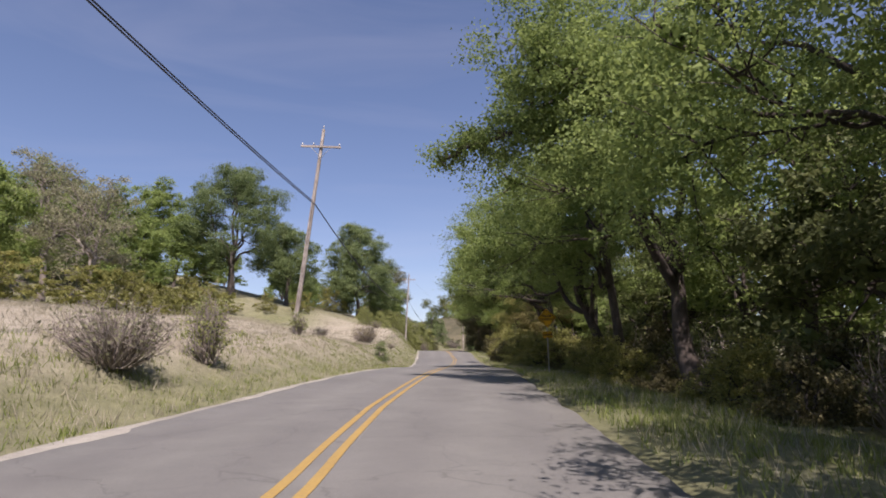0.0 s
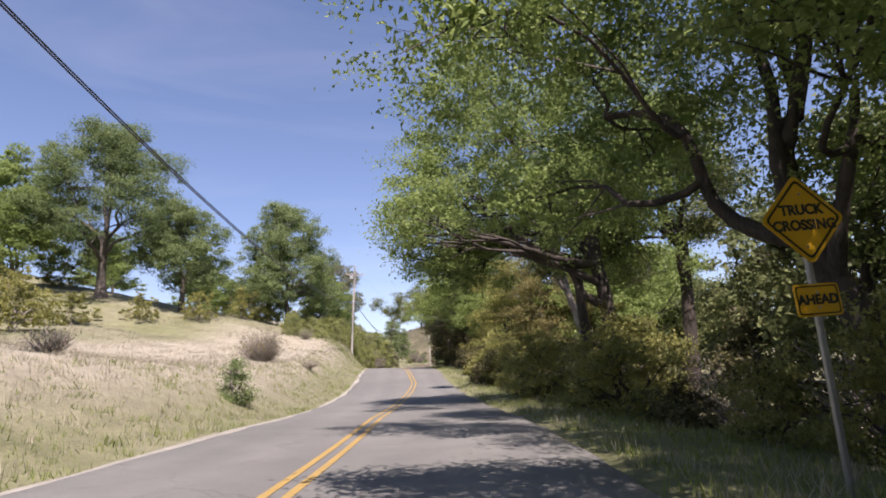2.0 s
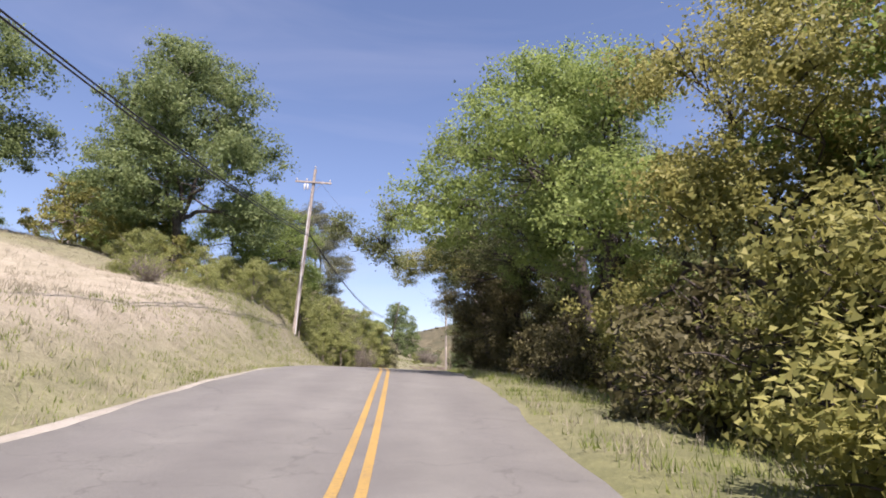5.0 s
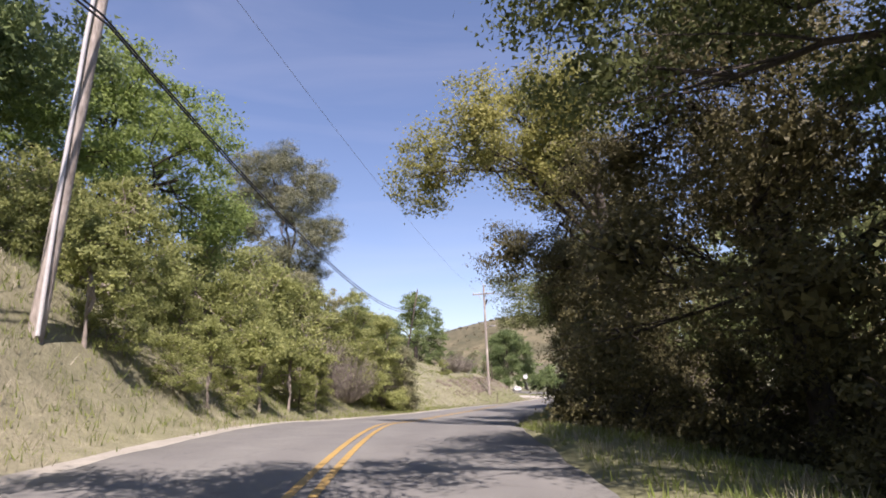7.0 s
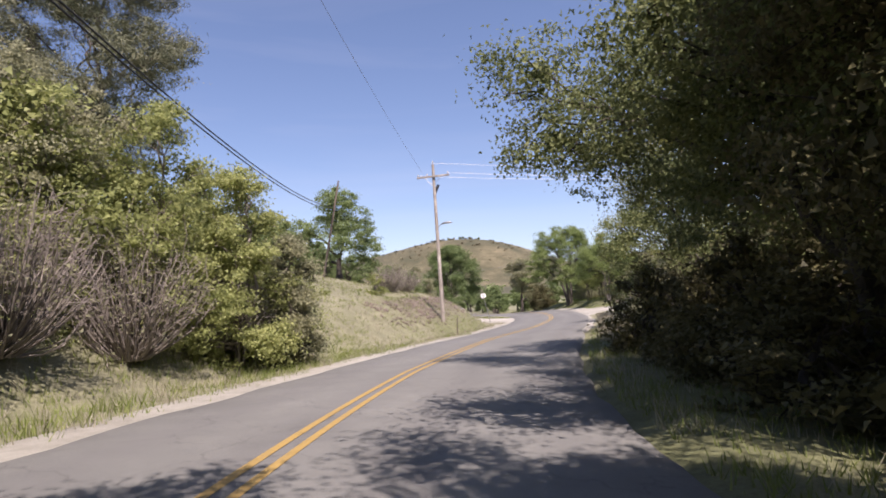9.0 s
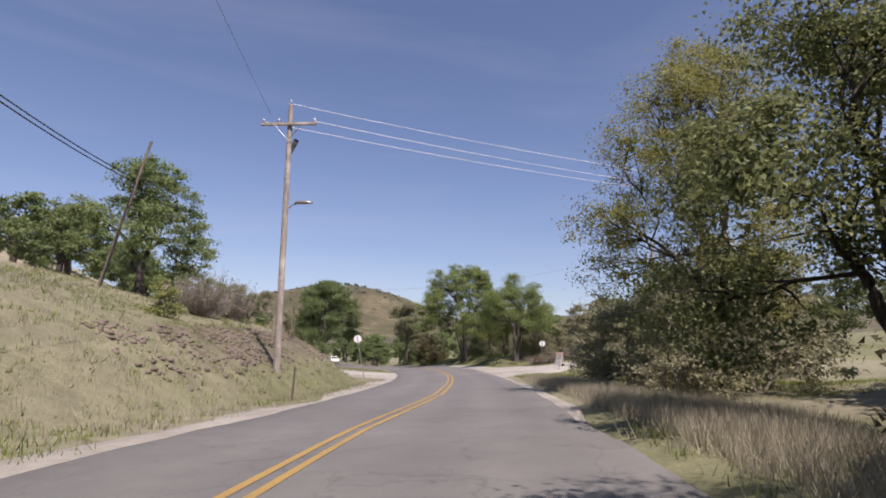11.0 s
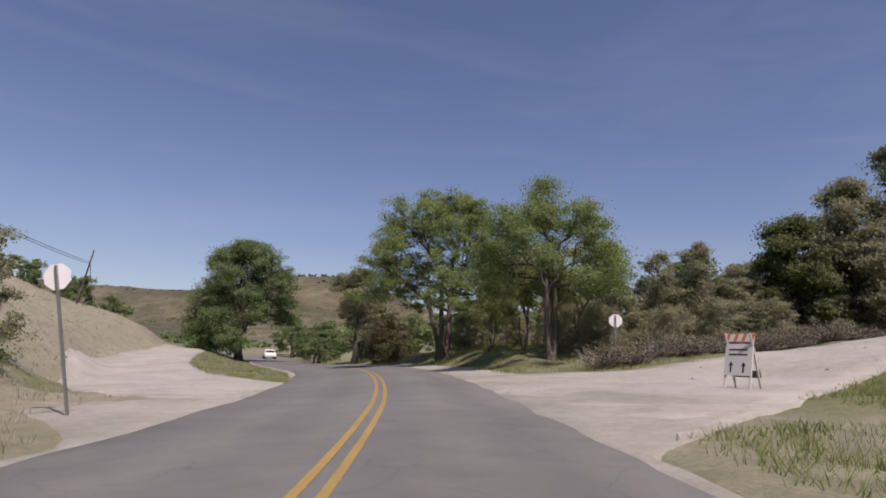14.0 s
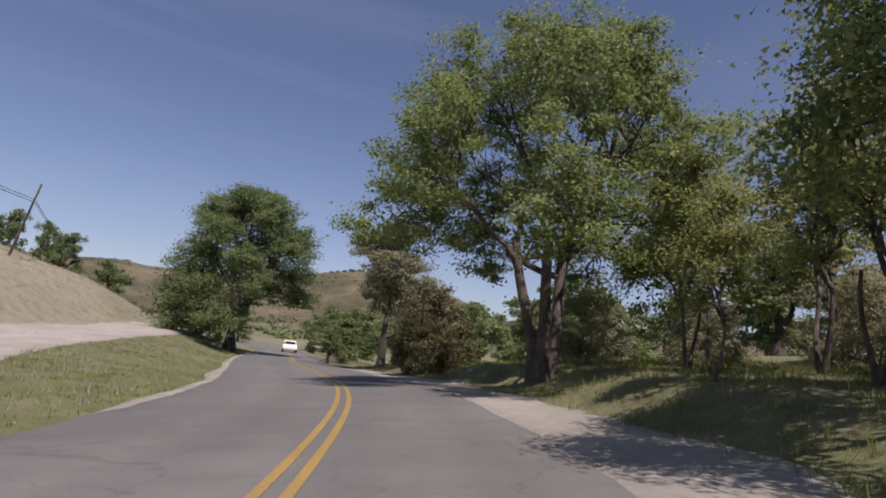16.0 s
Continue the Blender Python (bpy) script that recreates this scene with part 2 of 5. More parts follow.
WIRE = plain("grey_wire", (0.2, 0.2, 0.21), 0.5, 0.6)
GLASSY = plain("white_porcelain", (0.495, 0.495, 0.482), 0.25)
SIGNYELLOW = plain("yellow_sign_sheeting", (0.515, 0.277, 0.0099), 0.35, vary=0.12, scale=3)
CARPAINT = plain("white_car_paint", (0.78, 0.78, 0.76), 0.25, vary=0.03)
BLACK = plain("black_sign_ink", (0.012, 0.012, 0.012), 0.5)
WHITEPAINT = plain("white_board_paint", (0.502, 0.488, 0.462), 0.55, vary=0.1)
ORANGE = plain("orange_stripe", (0.462, 0.132, 0.0396), 0.5)
ROCK = plain("brown_rock", (0.15, 0.122, 0.1), 0.95, vary=0.4, scale=3, rel=0.8)

# ---- the lie of the land ----
# the road's middle: x, y, height, bank (rise to its right, in degrees)
ROAD = [(-1.6, -90, -2.6, -1), (-1.6, -40, -1.2, -1), (-1.4, 2, 0.1, -1), (-1.0, 14, 0.55, -1), (-0.2, 27, 1.0, -2), (0.65, 40, 1.25, -1.5),
        (0.8, 55, 1.32, -0.5), (0.75, 70, 1.95, -0.5), (0.4, 86, 3.35, -1), (-0.1, 100, 3.88, -1.6), (0.0, 110.5, 3.95, -2),
        (0.7, 119.5, 3.55, -2.5), (3.0, 130, 3.35, -0.5), (6.4, 139.8, 3.4, 2), (11.2, 152.5, 3.28, 3), (16.6, 168.4, 3.15, 3),
        (20.8, 185, 3.15, 4.5), (23.0, 200, 3.1, 4.5), (22.6, 214, 2.85, 3), (21.4, 230, 2.6, 1), (21.2, 247, 2.5, 0), (18.5, 277, 2.5, 0), (6, 320, 3, 0), (-12, 380, 3, 0)]
# the left slope by y: where its foot lies, height of the cut bank, slope above it, height that it tends to
LEFT = [(-90, 4.3, 0.8, 0.12, 12), (30, 4.3, 1.2, 0.14, 12), (85, 4.3, 1.6, 0.18, 14), (97, 4.3, 2.5, 0.3, 16), (106, 4.3, 2.9, 0.34, 16), (117, 4.8, 1.3, 0.42, 13), (128, 6.0, 0.45, 0.5, 11),
        (142, 6.0, 0.45, 0.5, 8.5), (152, 5.4, 0.7, 0.5, 8.0), (165, 5.0, 0.8, 0.52, 7.4), (178, 9.0, 0.8, 0.45, 6.5), (192, 13.5, 0.8, 0.47, 8.6), (215, 16, 0.8, 0.46, 9.4),
        (235, 14, 0.8, 0.46, 9.5), (262, 13, 0.8, 0.45, 9), (292, 17, 0.3, 0.1, 3), (400, 18, 0.3, 0.1, 2)]


def spline(points, step):
    """Catmull-Rom through points (rows of numbers), about step apart in the first two columns."""
    p = np.array(points, float)
    p = np.vstack([2 * p[0] - p[1], p, 2 * p[-1] - p[-2]])
    out = []
    for i in range(1, len(p) - 2):
        n = max(2, int(np.hypot(*(p[i + 1] - p[i])[:2]) / step))
        t = (np.arange(n) / n)[:, None]
        a, b, c, d = p[i - 1 : i + 3]
        out.append(0.5 * (2 * b + (c - a) * t + (2 * a - 5 * b + 4 * c - d) * t**2 + (3 * b - a - 3 * c + d) * t**3))
    return np.vstack(out + [p[-2:-1]])


MID = spline(ROAD, 1.0)
TAN = np.gradient(MID[:, :2], axis=0)
TAN /= np.linalg.norm(TAN, axis=1)[:, None]
RIGHT = np.stack([TAN[:, 1], -TAN[:, 0]], 1)


def on_road(x, y, line=None):
    """Nearest index on a line (the road's middle), and the signed distance to its right."""
    line = MID if line is None else line
    x, y = np.atleast_1d(np.asarray(x, float)), np.atleast_1d(np.asarray(y, float))
    idx, side = np.zeros(len(x), int), np.zeros(len(x))
    tan = np.gradient(line[:, :2], axis=0)
    tan /= np.linalg.norm(tan, axis=1)[:, None]
    for a in range(0, len(x), 20000):
        q = np.stack([x[a : a + 20000], y[a : a + 20000]], 1)
        i = ((q[:, None, :] - line[None, :, :2]) ** 2).sum(-1).argmin(1)
        off = q - line[i, :2]
        s = off[:, 0] * tan[i, 1] - off[:, 1] * tan[i, 0]
        dist = np.linalg.norm(off, axis=1)
        idx[a : a + 20000], side[a : a + 20000] = i, np.where(s < 0, -dist, dist)
    return idx, side


def smooth(t):
    t = np.clip(t, 0, 1)
    return t * t * (3 - 2 * t)


def waves(x, y, size, seed):
    """Soft uneven ground, about -1 to 1."""
    r, z = np.random.RandomState(seed), 0
    for k in range(5):
        a, f = r.uniform(0, 2 * math.pi), r.uniform(0.6, 1.9) / size
        z = z + np.sin((x * math.cos(a) + y * math.sin(a)) * f * 2 * math.pi + r.uniform(0, 7)) / 5 * 1.6
    return z


# side tracks of pale dirt: x, y, half width
TRACK_LEFT = spline([(19.5, 181, 3.6), (15.3, 187, 4.2), (12.2, 195, 3.8), (10.0, 206, 3.3), (9.4, 220, 3.0), (9.8, 236, 2.6), (10.0, 252, 2.4), (8.0, 272, 2.2), (0, 300, 2.0)], 1.0)
TRACK_RIGHT = spline([(20.0, 176.5, 7.5), (25.0, 177.6, 6.6), (31.0, 178.2, 4.5), (38.0, 178.6, 2.8), (48, 177.5, 2.3), (62, 174, 2.1), (85, 168, 2.0)], 1.0)


def ground(x, y):
    """Height of the land at arrays of places."""
    x, y = np.atleast_1d(np.asarray(x, float)), np.atleast_1d(np.asarray(y, float))
    i, d = on_road(x, y)
    my = MID[i, 1]
    t = np.array(LEFT)
    foot, bank, slope, cap = (np.interp(my, t[:, 0], t[:, k]) for k in (1, 2, 3, 4))
    cross = np.tan(np.radians(MID[i, 3]))
    z = MID[i, 2] + cross * np.clip(d, -4.2, 22)
    up = np.maximum(0, -d - foot)
    z = z + bank * smooth(up / 3.6) + cap * (1 - np.exp(-slope * up / cap))
    # shallow ditch, then the land to the right
    right = np.maximum(0, d - 4.4)
    woods = 1 - smooth((my - 140) / 25)
    z = z - woods * 0.5 * smooth(right / 6) + (1 - woods) * 0.9 * smooth((right - 4) / 14) * smooth((my - 168) / 6) * (1 - smooth((my - 183) / 8))
    z = z + (d < 0) * 1.3 * smooth((my - 195) / 45) * smooth((-d - 4) / 6)
    # raised verge below the great oak
    z = z + (d > 0) * 0.75 * smooth((d - 5.4) / 2.4) * smooth((my - 185) / 9) * (1 - smooth((my - 220) / 22))
    far = smooth((np.abs(d) - 5) / 12)
    z = z + far * (0.22 * waves(x, y, 17, 3) + 0.5 * waves(x, y, 60, 5)) + 0.05 * smooth((np.abs(d) - 4) / 3) * waves(x, y, 3.2, 8)
    # hills, which leave the road's strip level
    away = smooth((np.abs(d) - 14) / 45)
    for hx, hy, sx, sy, h in ((-104, 135, 42, 55, 12), (-60, 215, 45, 60, 12), (112, 870, 150, 140, 76), (-120, 1000, 190, 170, 52), (-480, 1000, 300, 260, 62),
                              (420, 1150, 240, 260, 66), (760, 900, 270, 300, 70), (60, 560, 110, 90, 13), (230, 470, 90, 130, 14), (-900, 300, 350, 500, 90),
                              (900, 200, 350, 500, 80), (0, -900, 600, 350, 70), (140, 240, 45, 60, 7)):
        z = z + away * h * np.exp(-(((x - hx) / sx) ** 2 + ((y - hy) / sy) ** 2))
    return z


def drop(x, y):
    """The height of the land at one place."""
    return float(ground([x], [y])[0])


# ---- meshes ----
def mesh_of(name, v, f, mat, smooth_faces=False):
    v, f = np.asarray(v, np.float32), np.asarray(f, np.int32)
    me = bpy.data.meshes.new(name)
    me.vertices.add(len(v))
    me.vertices.foreach_set("co", v.ravel())
    me.loops.add(f.size)
    me.loops.foreach_set("vertex_index", f.ravel())
    me.polygons.add(len(f))
    me.polygons.foreach_set("loop_start", np.arange(len(f), dtype=np.int32) * f.shape[1])
    me.update(calc_edges=True)
    if smooth_faces:
        me.polygons.foreach_set("use_smooth", np.ones(len(f), bool))
    me.materials.append(mat)
    return me


def thing(name, label, category, at=(0, 0, 0), turn=0.0, group="", kind=""):
    ob = new(name)
    ob.matrix_world = pose(*at, 0, 0, turn)
    return tagged(ob, label, category, group, kind)


def part(name, data, parent, label=""):
    ob = new(name, data)
    ob.parent = parent
    if label:
        ob["label"] = label
    return ob


def part_bm(name, bm, mat, parent, label="", soft=False):
    me = bpy.data.meshes.new(name)
    bm.to_mesh(me)
    bm.free()
    me.materials.append(mat)
    if soft:
        for p in me.polygons:
            p.use_smooth = True
    return part(name, me, parent, label)


def box(bm, lo, hi, m=None, bevel=0.0):
    made = bmesh.ops.create_cube(bm, size=1)["verts"]
    for v in made:
        v.co = Vector([(lo[i] + hi[i]) / 2 + v.co[i] * (hi[i] - lo[i]) for i in range(3)])
    if bevel:
        edges = {e for v in made for e in v.link_edges}
        got = bmesh.ops.bevel(bm, geom=list(edges), offset=bevel, segments=2, affect="EDGES")
        made = list({v for f in got["faces"] for v in f.verts} | {v for v in made if v.is_valid})
    if m is not None:
        bmesh.ops.transform(bm, matrix=m, verts=made)
    return made


def tube(points, radii, sides=6):
    """Vertices and quads of a round tapering tube along points, closed at its end."""
    p, r = np.array(points, float), np.array(radii, float)
    t = np.gradient(p, axis=0)
    t /= np.linalg.norm(t, axis=1)[:, None] + 1e-9
    ref = np.where(np.abs(t[:, 2:3]) > 0.9, [[1.0, 0, 0]], [[0, 0, 1.0]])
    a = np.cross(t, ref)
    a /= np.linalg.norm(a, axis=1)[:, None]
    b = np.cross(t, a)
    ang = np.arange(sides) * 2 * math.pi / sides
    v = p[:, None, :] + r[:, None, None] * (np.cos(ang)[None, :, None] * a[:, None, :] + np.sin(ang)[None, :, None] * b[:, None, :])
    n = len(p)
    i, j = np.meshgrid(np.arange(n - 1), np.arange(sides), indexing="ij")
    k = (j + 1) % sides
    f = np.stack([i * sides + j, i * sides + k, (i + 1) * sides + k, (i + 1) * sides + j], -1).reshape(-1, 4)
    return v.reshape(-1, 3), f


class Pile:
    """Collects tubes or quads for one mesh."""

    def __init__(self):
        self.v, self.f, self.n = [], [], 0

    def add(self, v, f):
        self.v.append(v)
        self.f.append(np.asarray(f) + self.n)
        self.n += len(v)

    def mesh(self, name, mat, soft=True):
        return mesh_of(name, np.vstack(self.v), np.vstack(self.f), mat, soft)


def ribbon(name, line, offsets, lift, mat, zs=None, skirt=0.0, attr=False, rag=0.0, seed=0, along=None):
    """A strip that follows a line: offsets to its right (numbers, or arrays along it), heights from the land or from zs."""
    line = np.asarray(line, float)
    tan = np.gradient(line[:, :2], axis=0)
    tan /= np.linalg.norm(tan, axis=1)[:, None]
    rt = np.stack([tan[:, 1], -tan[:, 0]], 1)
    r = np.random.RandomState(seed)
    cols, sides = [], []
    last = len(offsets) - 1
    for k, o in enumerate(offsets):
        o = np.broadcast_to(np.asarray(o, float), len(line)).copy()
        if rag and k in (0, last):
            w = np.convolve(r.normal(0, 1, len(line) + 6), np.ones(3) / 3, "same")[3:-3]
            o += w * rag
        xy = line[:, :2] + rt * o[:, None]
        z = zs(line, o) if zs else ground(xy[:, 0], xy[:, 1]) + lift
        if skirt and k in (0, last):
            cols.append(np.column_stack([xy + rt * (0.12 if k else -0.12), z - skirt])) if k == 0 else None
            sides.append(o) if k == 0 else None
        cols.append(np.column_stack([xy, z]))
        sides.append(o)
        if skirt and k == last:
            cols.append(np.column_stack([xy + rt * 0.12, z - skirt]))
            sides.append(o)
    m = len(cols)
    v = np.stack(cols, 1).reshape(-1, 3)
    i, j = np.meshgrid(np.arange(len(line) - 1), np.arange(m - 1), indexing="ij")
    f = np.stack([i * m + j, i * m + j + 1, (i + 1) * m + j + 1, (i + 1) * m + j], -1).reshape(-1, 4)
    me = mesh_of(name, v, f, mat, True)
    if attr:
        me.attributes.new("side", "FLOAT", "POINT").data.foreach_set("value", np.stack(sides, 1).astype(np.float32).ravel())
    return new(name, me)


# ---- ground, road, tracks ----
def axis(lo, hi, step, out, n):
    core = np.arange(lo, hi + step / 2, step)
    k = np.arange(1, n + 1)
    grow = step * (np.exp(k * math.log(out / step) / n * 1.0) - 1) * 1.0
    return np.concatenate([lo - grow[::-1], core, hi + grow])


def build_ground():
    gx, gy = axis(-46, 62, 0.75, 2600, 96), axis(-12, 262, 0.9, 2600, 96)
    x, y = np.meshgrid(gx, gy, indexing="ij")
    x, y = x.ravel(), y.ravel()
    z = ground(x, y)
    i, d = on_road(x, y)
    my = MID[i, 1]
    sink = smooth((4.0 - np.abs(d)) / 0.7)
    for line in (TRACK_LEFT, TRACK_RIGHT):
        k, e = on_road(x, y, line)
        sink = np.maximum(sink, smooth((line[k, 2] - np.abs(e)) / 0.8) * (k > 0))
    z = z - 0.16 * sink
    n, m = len(gx), len(gy)
    a, b = np.meshgrid(np.arange(n - 1), np.arange(m - 1), indexing="ij")
    f = np.stack([a * m + b, (a + 1) * m + b, (a + 1) * m + b + 1, a * m + b + 1], -1).reshape(-1, 4)
    me = mesh_of("ground", np.column_stack([x, y, z]), f, GROUND, True)
    left = -d
    dry = np.where(d < 0, 0.25 + 0.75 * smooth((left - 5.0) / 2.2) * (1 - smooth((left - 21 + 7 * smooth((my - 60) / 30)) / 7)), 0.12)
    dry = np.where((d < 0) & (my > 95), 0.36, dry)
    dry = np.where((d < 0) & (my > 150), 0.35 + 0.35 * smooth((my - 160) / 8) - 0.3 * smooth((8 - left) / 3), dry)
    dry = np.where((d > 0) & (my > 146) & (my < 172), 0.45, dry)
    dry = np.where((d < 0) & (my > 184) & (left < 13), 0.1, dry)
    dist = np.hypot(x - 10, y - 120)
    dry = dry + (0.3 - dry) * smooth((dist - 110) / 80)
    brush = smooth((dist - 240) / 160)
    bare = 0.16 * smooth((left - 7) / 3) * (1 - smooth((left - 15) / 5)) * smooth((my - 146) / 5) * (1 - smooth((my - 182) / 6))
    bare = bare + 0.75 * smooth((left - 6.6) / 1.0) * (1 - smooth((left - 9.2) / 1.4)) * smooth((my - 149) / 4) * (1 - smooth((my - 171) / 5))
    bare = bare + 0.35 * smooth((d - 6.5) / 3) * (1 - smooth((my - 150) / 10)) * (dist < 160)
    for name, value in (("dry", dry), ("bare", bare), ("brush", brush)):
        me.attributes.new(name, "FLOAT", "POINT").data.foreach_set("value", np.clip(value, 0, 1).astype(np.float32))
    tagged(new("ground", me), "grassy valley floor and oak-dotted hillsides with dry and green grass", "ground", kind="structure")


def road_z(line, o):
    cross = np.tan(np.radians(line[:, 3]))
    return line[:, 2] + cross * o - 0.006 * np.abs(o) + 0.045


build_ground()
FINE = spline(ROAD, 0.6)
tagged(ribbon("road", FINE, [-3.5, -2.6, -1.7, -0.85, 0, 0.85, 1.7, 2.6, 3.4], 0, ASPHALT, road_z, 0.2, True, 0.09, 2),
       "two-lane worn grey asphalt country road", "road", kind="structure")
# the painted line wanders a little off the middle
DRIFT = [(-90, 0), (8, 0), (14, -0.3), (26, -0.42), (45, -0.48), (56, 0), (64, 0.45), (72, 0.85), (90, 0.5), (110, -0.3), (123, -0.65), (130, -0.8), (142, -0.5), (152, 0.1), (165, 0.2), (176, 0.4), (200, 0.4), (216, 0.6), (245, 0.3), (400, 0)]
for side_ in (-0.13, 0.13):
    o = side_ + np.interp(FINE[:, 1], *zip(*DRIFT))
    tagged(ribbon("centre_line", FINE, [o - 0.055, o + 0.055], 0, YELLOW, lambda l, q: road_z(l, q) + 0.007),
           "worn yellow double line painted on the asphalt", "road marking", kind="structure")
near = MID[(MID[:, 1] > -20) & (MID[:, 1] < 262)]


def shoulder(name, lo, hi, seed, label, y0, y1):
    line = near[(near[:, 1] > y0) & (near[:, 1] < y1)]
    r = np.random.RandomState(seed)
    w = np.convolve(r.normal(0, 1, len(line) + 10), np.ones(5) / 5, "same")[5:-5]
    fade = np.clip(np.minimum(np.arange(len(line)), np.arange(len(line))[::-1]) / 6.0, 0.02, 1)
    lo_, hi_ = np.broadcast_to(lo, len(line)), np.broadcast_to(hi, len(line))
    if abs(float(np.mean(hi_))) < abs(float(np.mean(lo_))):
        lo_ = hi_ + (lo_ - hi_) * fade * (1 + 0.3 * w)
    else:
        hi_ = lo_ + (hi_ - lo_) * fade * (1 + 0.3 * w)
    def zs(l, o):
        tan = np.gradient(l[:, :2], axis=0)
        tan /= np.linalg.norm(tan, axis=1)[:, None]
        q = l[:, :2] + np.stack([tan[:, 1], -tan[:, 0]], 1) * o[:, None]
        return np.where(np.abs(o) > 3.6, np.maximum(road_z(l, o) - 0.03, ground(q[:, 0], q[:, 1]) + 0.015), road_z(l, o) - 0.03)
    tagged(ribbon(name, line, [lo_, lo_ * 0.67 + hi_ * 0.33, lo_ * 0.33 + hi_ * 0.67, hi_], 0, GRAVEL, zs, 0.14, False, 0.05, seed), label, "shoulder", kind="structure")


shoulder("gravel_shoulder", -3.75, -3.3, 4, "narrow strip of pale gravel along the asphalt edge", -20, 95)
shoulder("gravel_shoulder", -4.3, -3.3, 5, "pale gravel strip along the asphalt edge", 95, 154)
shoulder("gravel_shoulder", -4.6, -3.3, 11, "pale gravel strip below the cut slope", 148, 174)
shoulder("gravel_shoulder", -7.2, -3.3, 15, "pale gravel apron at the mouth of the dirt track", 170, 186)
shoulder("gravel_shoulder", 3.2, 3.75, 7, "pale gravel strip along the asphalt edge", 140, 176)
shoulder("gravel_shoulder", 3.2, 8.4, 14, "pale dirt apron at the mouth of the side track", 167.5, 188)
shoulder("gravel_shoulder", 3.2, 5.4, 9, "wide pale dirt shoulder outside the bend", 176, 226)
shoulder("gravel_shoulder", -3.9, -3.3, 10, "narrow pale gravel strip beside the grass island", 192, 250)


def track(name, line, label, seed):
    w = line[:, 2]
    def zs(l, o):
        tan = np.gradient(l[:, :2], axis=0)
        tan /= np.linalg.norm(tan, axis=1)[:, None]
        q = l[:, :2] + np.stack([tan[:, 1], -tan[:, 0]], 1) * o[:, None]
        g = ground(q[:, 0], q[:, 1])
        k, d = on_road(q[:, 0], q[:, 1])
        over = MID[k, 2] + np.tan(np.radians(MID[k, 3])) * d - 0.006 * np.abs(d) + 0.045
        return np.where(np.abs(d) < 3.8, over - 0.05, g + 0.02)
    tagged(ribbon(name, line, [-w, -w * 0.75, -w * 0.5, -w * 0.25, 0 * w, w * 0.25, w * 0.5, w * 0.75, w], 0, DIRT, zs, 0.25, False, 0.18, seed), label, "dirt track", kind="structure")


track("dirt_track", TRACK_LEFT, "pale dirt side track along the foot of the hill", 12)
track("dirt_track", TRACK_RIGHT, "pale dirt side track climbing away from the road", 13)

# ---- trees and shrubs ----
FINER = 2.15   # leaves for each one asked for


def unit(v):
    return v / (np.linalg.norm(v, axis=-1, keepdims=True) + 1e-9)


def leaves(points, normals, length, width, r):
    """One pointed leaf for each point."""
    n = len(points)
    u = unit(np.cross(normals, r.normal(0, 1, (n, 3))))
    w = np.cross(normals, u)
    ln, wd = length * r.uniform(0.65, 1.35, (n, 1)) / 2, width * r.uniform(0.7, 1.3, (n, 1)) / 2
    back = points - u * ln * 0.7 - normals * ln * 0.2
    v = np.stack([points + u * ln, back + w * wd, back - w * wd], 1).reshape(-1, 3)
    return v, np.arange(3 * n).reshape(-1, 3)


def dome(r, radius, low, high, count, shift=(0, 0), flat=0.8, lump=1.0):
    """Lobes of a broad crown: rows of centre and radius."""
    rows = []
    for k in range(count):
        a = k * 2.4 + r.uniform(-0.4, 0.4)
        h = (k + 0.5) / count
        reach = radius * 0.72 * math.sqrt(max(0.05, 1 - (1.25 * h - 0.25) ** 2)) * r.uniform(0.75, 1.1)
        size = radius * r.uniform(0.3, 0.46) * (1.05 - 0.25 * h) * lump
        reach += radius * 0.2 * (1 - lump)
        z = low + size * flat * 0.7 + (high - low - size * flat * 1.5) * h
        k2 = 0.4 + 0.6 * (1 - h)
        rows.append((math.cos(a) * reach + shift[0] * k2, math.sin(a) * reach + shift[1] * k2, z, size))
    rows.append((shift[0] * 0.5, shift[1] * 0.5, high - radius * 0.36, radius * 0.36))
    if lump == 1.0:
        rows.append((shift[0] * 0.4, shift[1] * 0.4, (low + high) / 2, radius * 0.5))
    return rows


def bough(r, a, b, rise, crook, steps):
    """A crooked line from a to b that climbs first and then reaches out."""
    mid = np.array([a[0] * 0.58 + b[0] * 0.42, a[1] * 0.58 + b[1] * 0.42, a[2] * (1 - rise) + b[2] * rise])
    t = np.linspace(0, 1, steps)[:, None]
    bend = np.sin(t * math.pi) * r.normal(0, 0.5, (1, 3)) + np.sin(t * 2 * math.pi) * r.normal(0, 0.55, (1, 3)) + np.sin(t * 4 * math.pi) * r.normal(0, 0.3, (1, 3))
    return (1 - t) ** 2 * a + 2 * t * (1 - t) * mid + t**2 * b + bend * crook * [1, 1, 0.7]


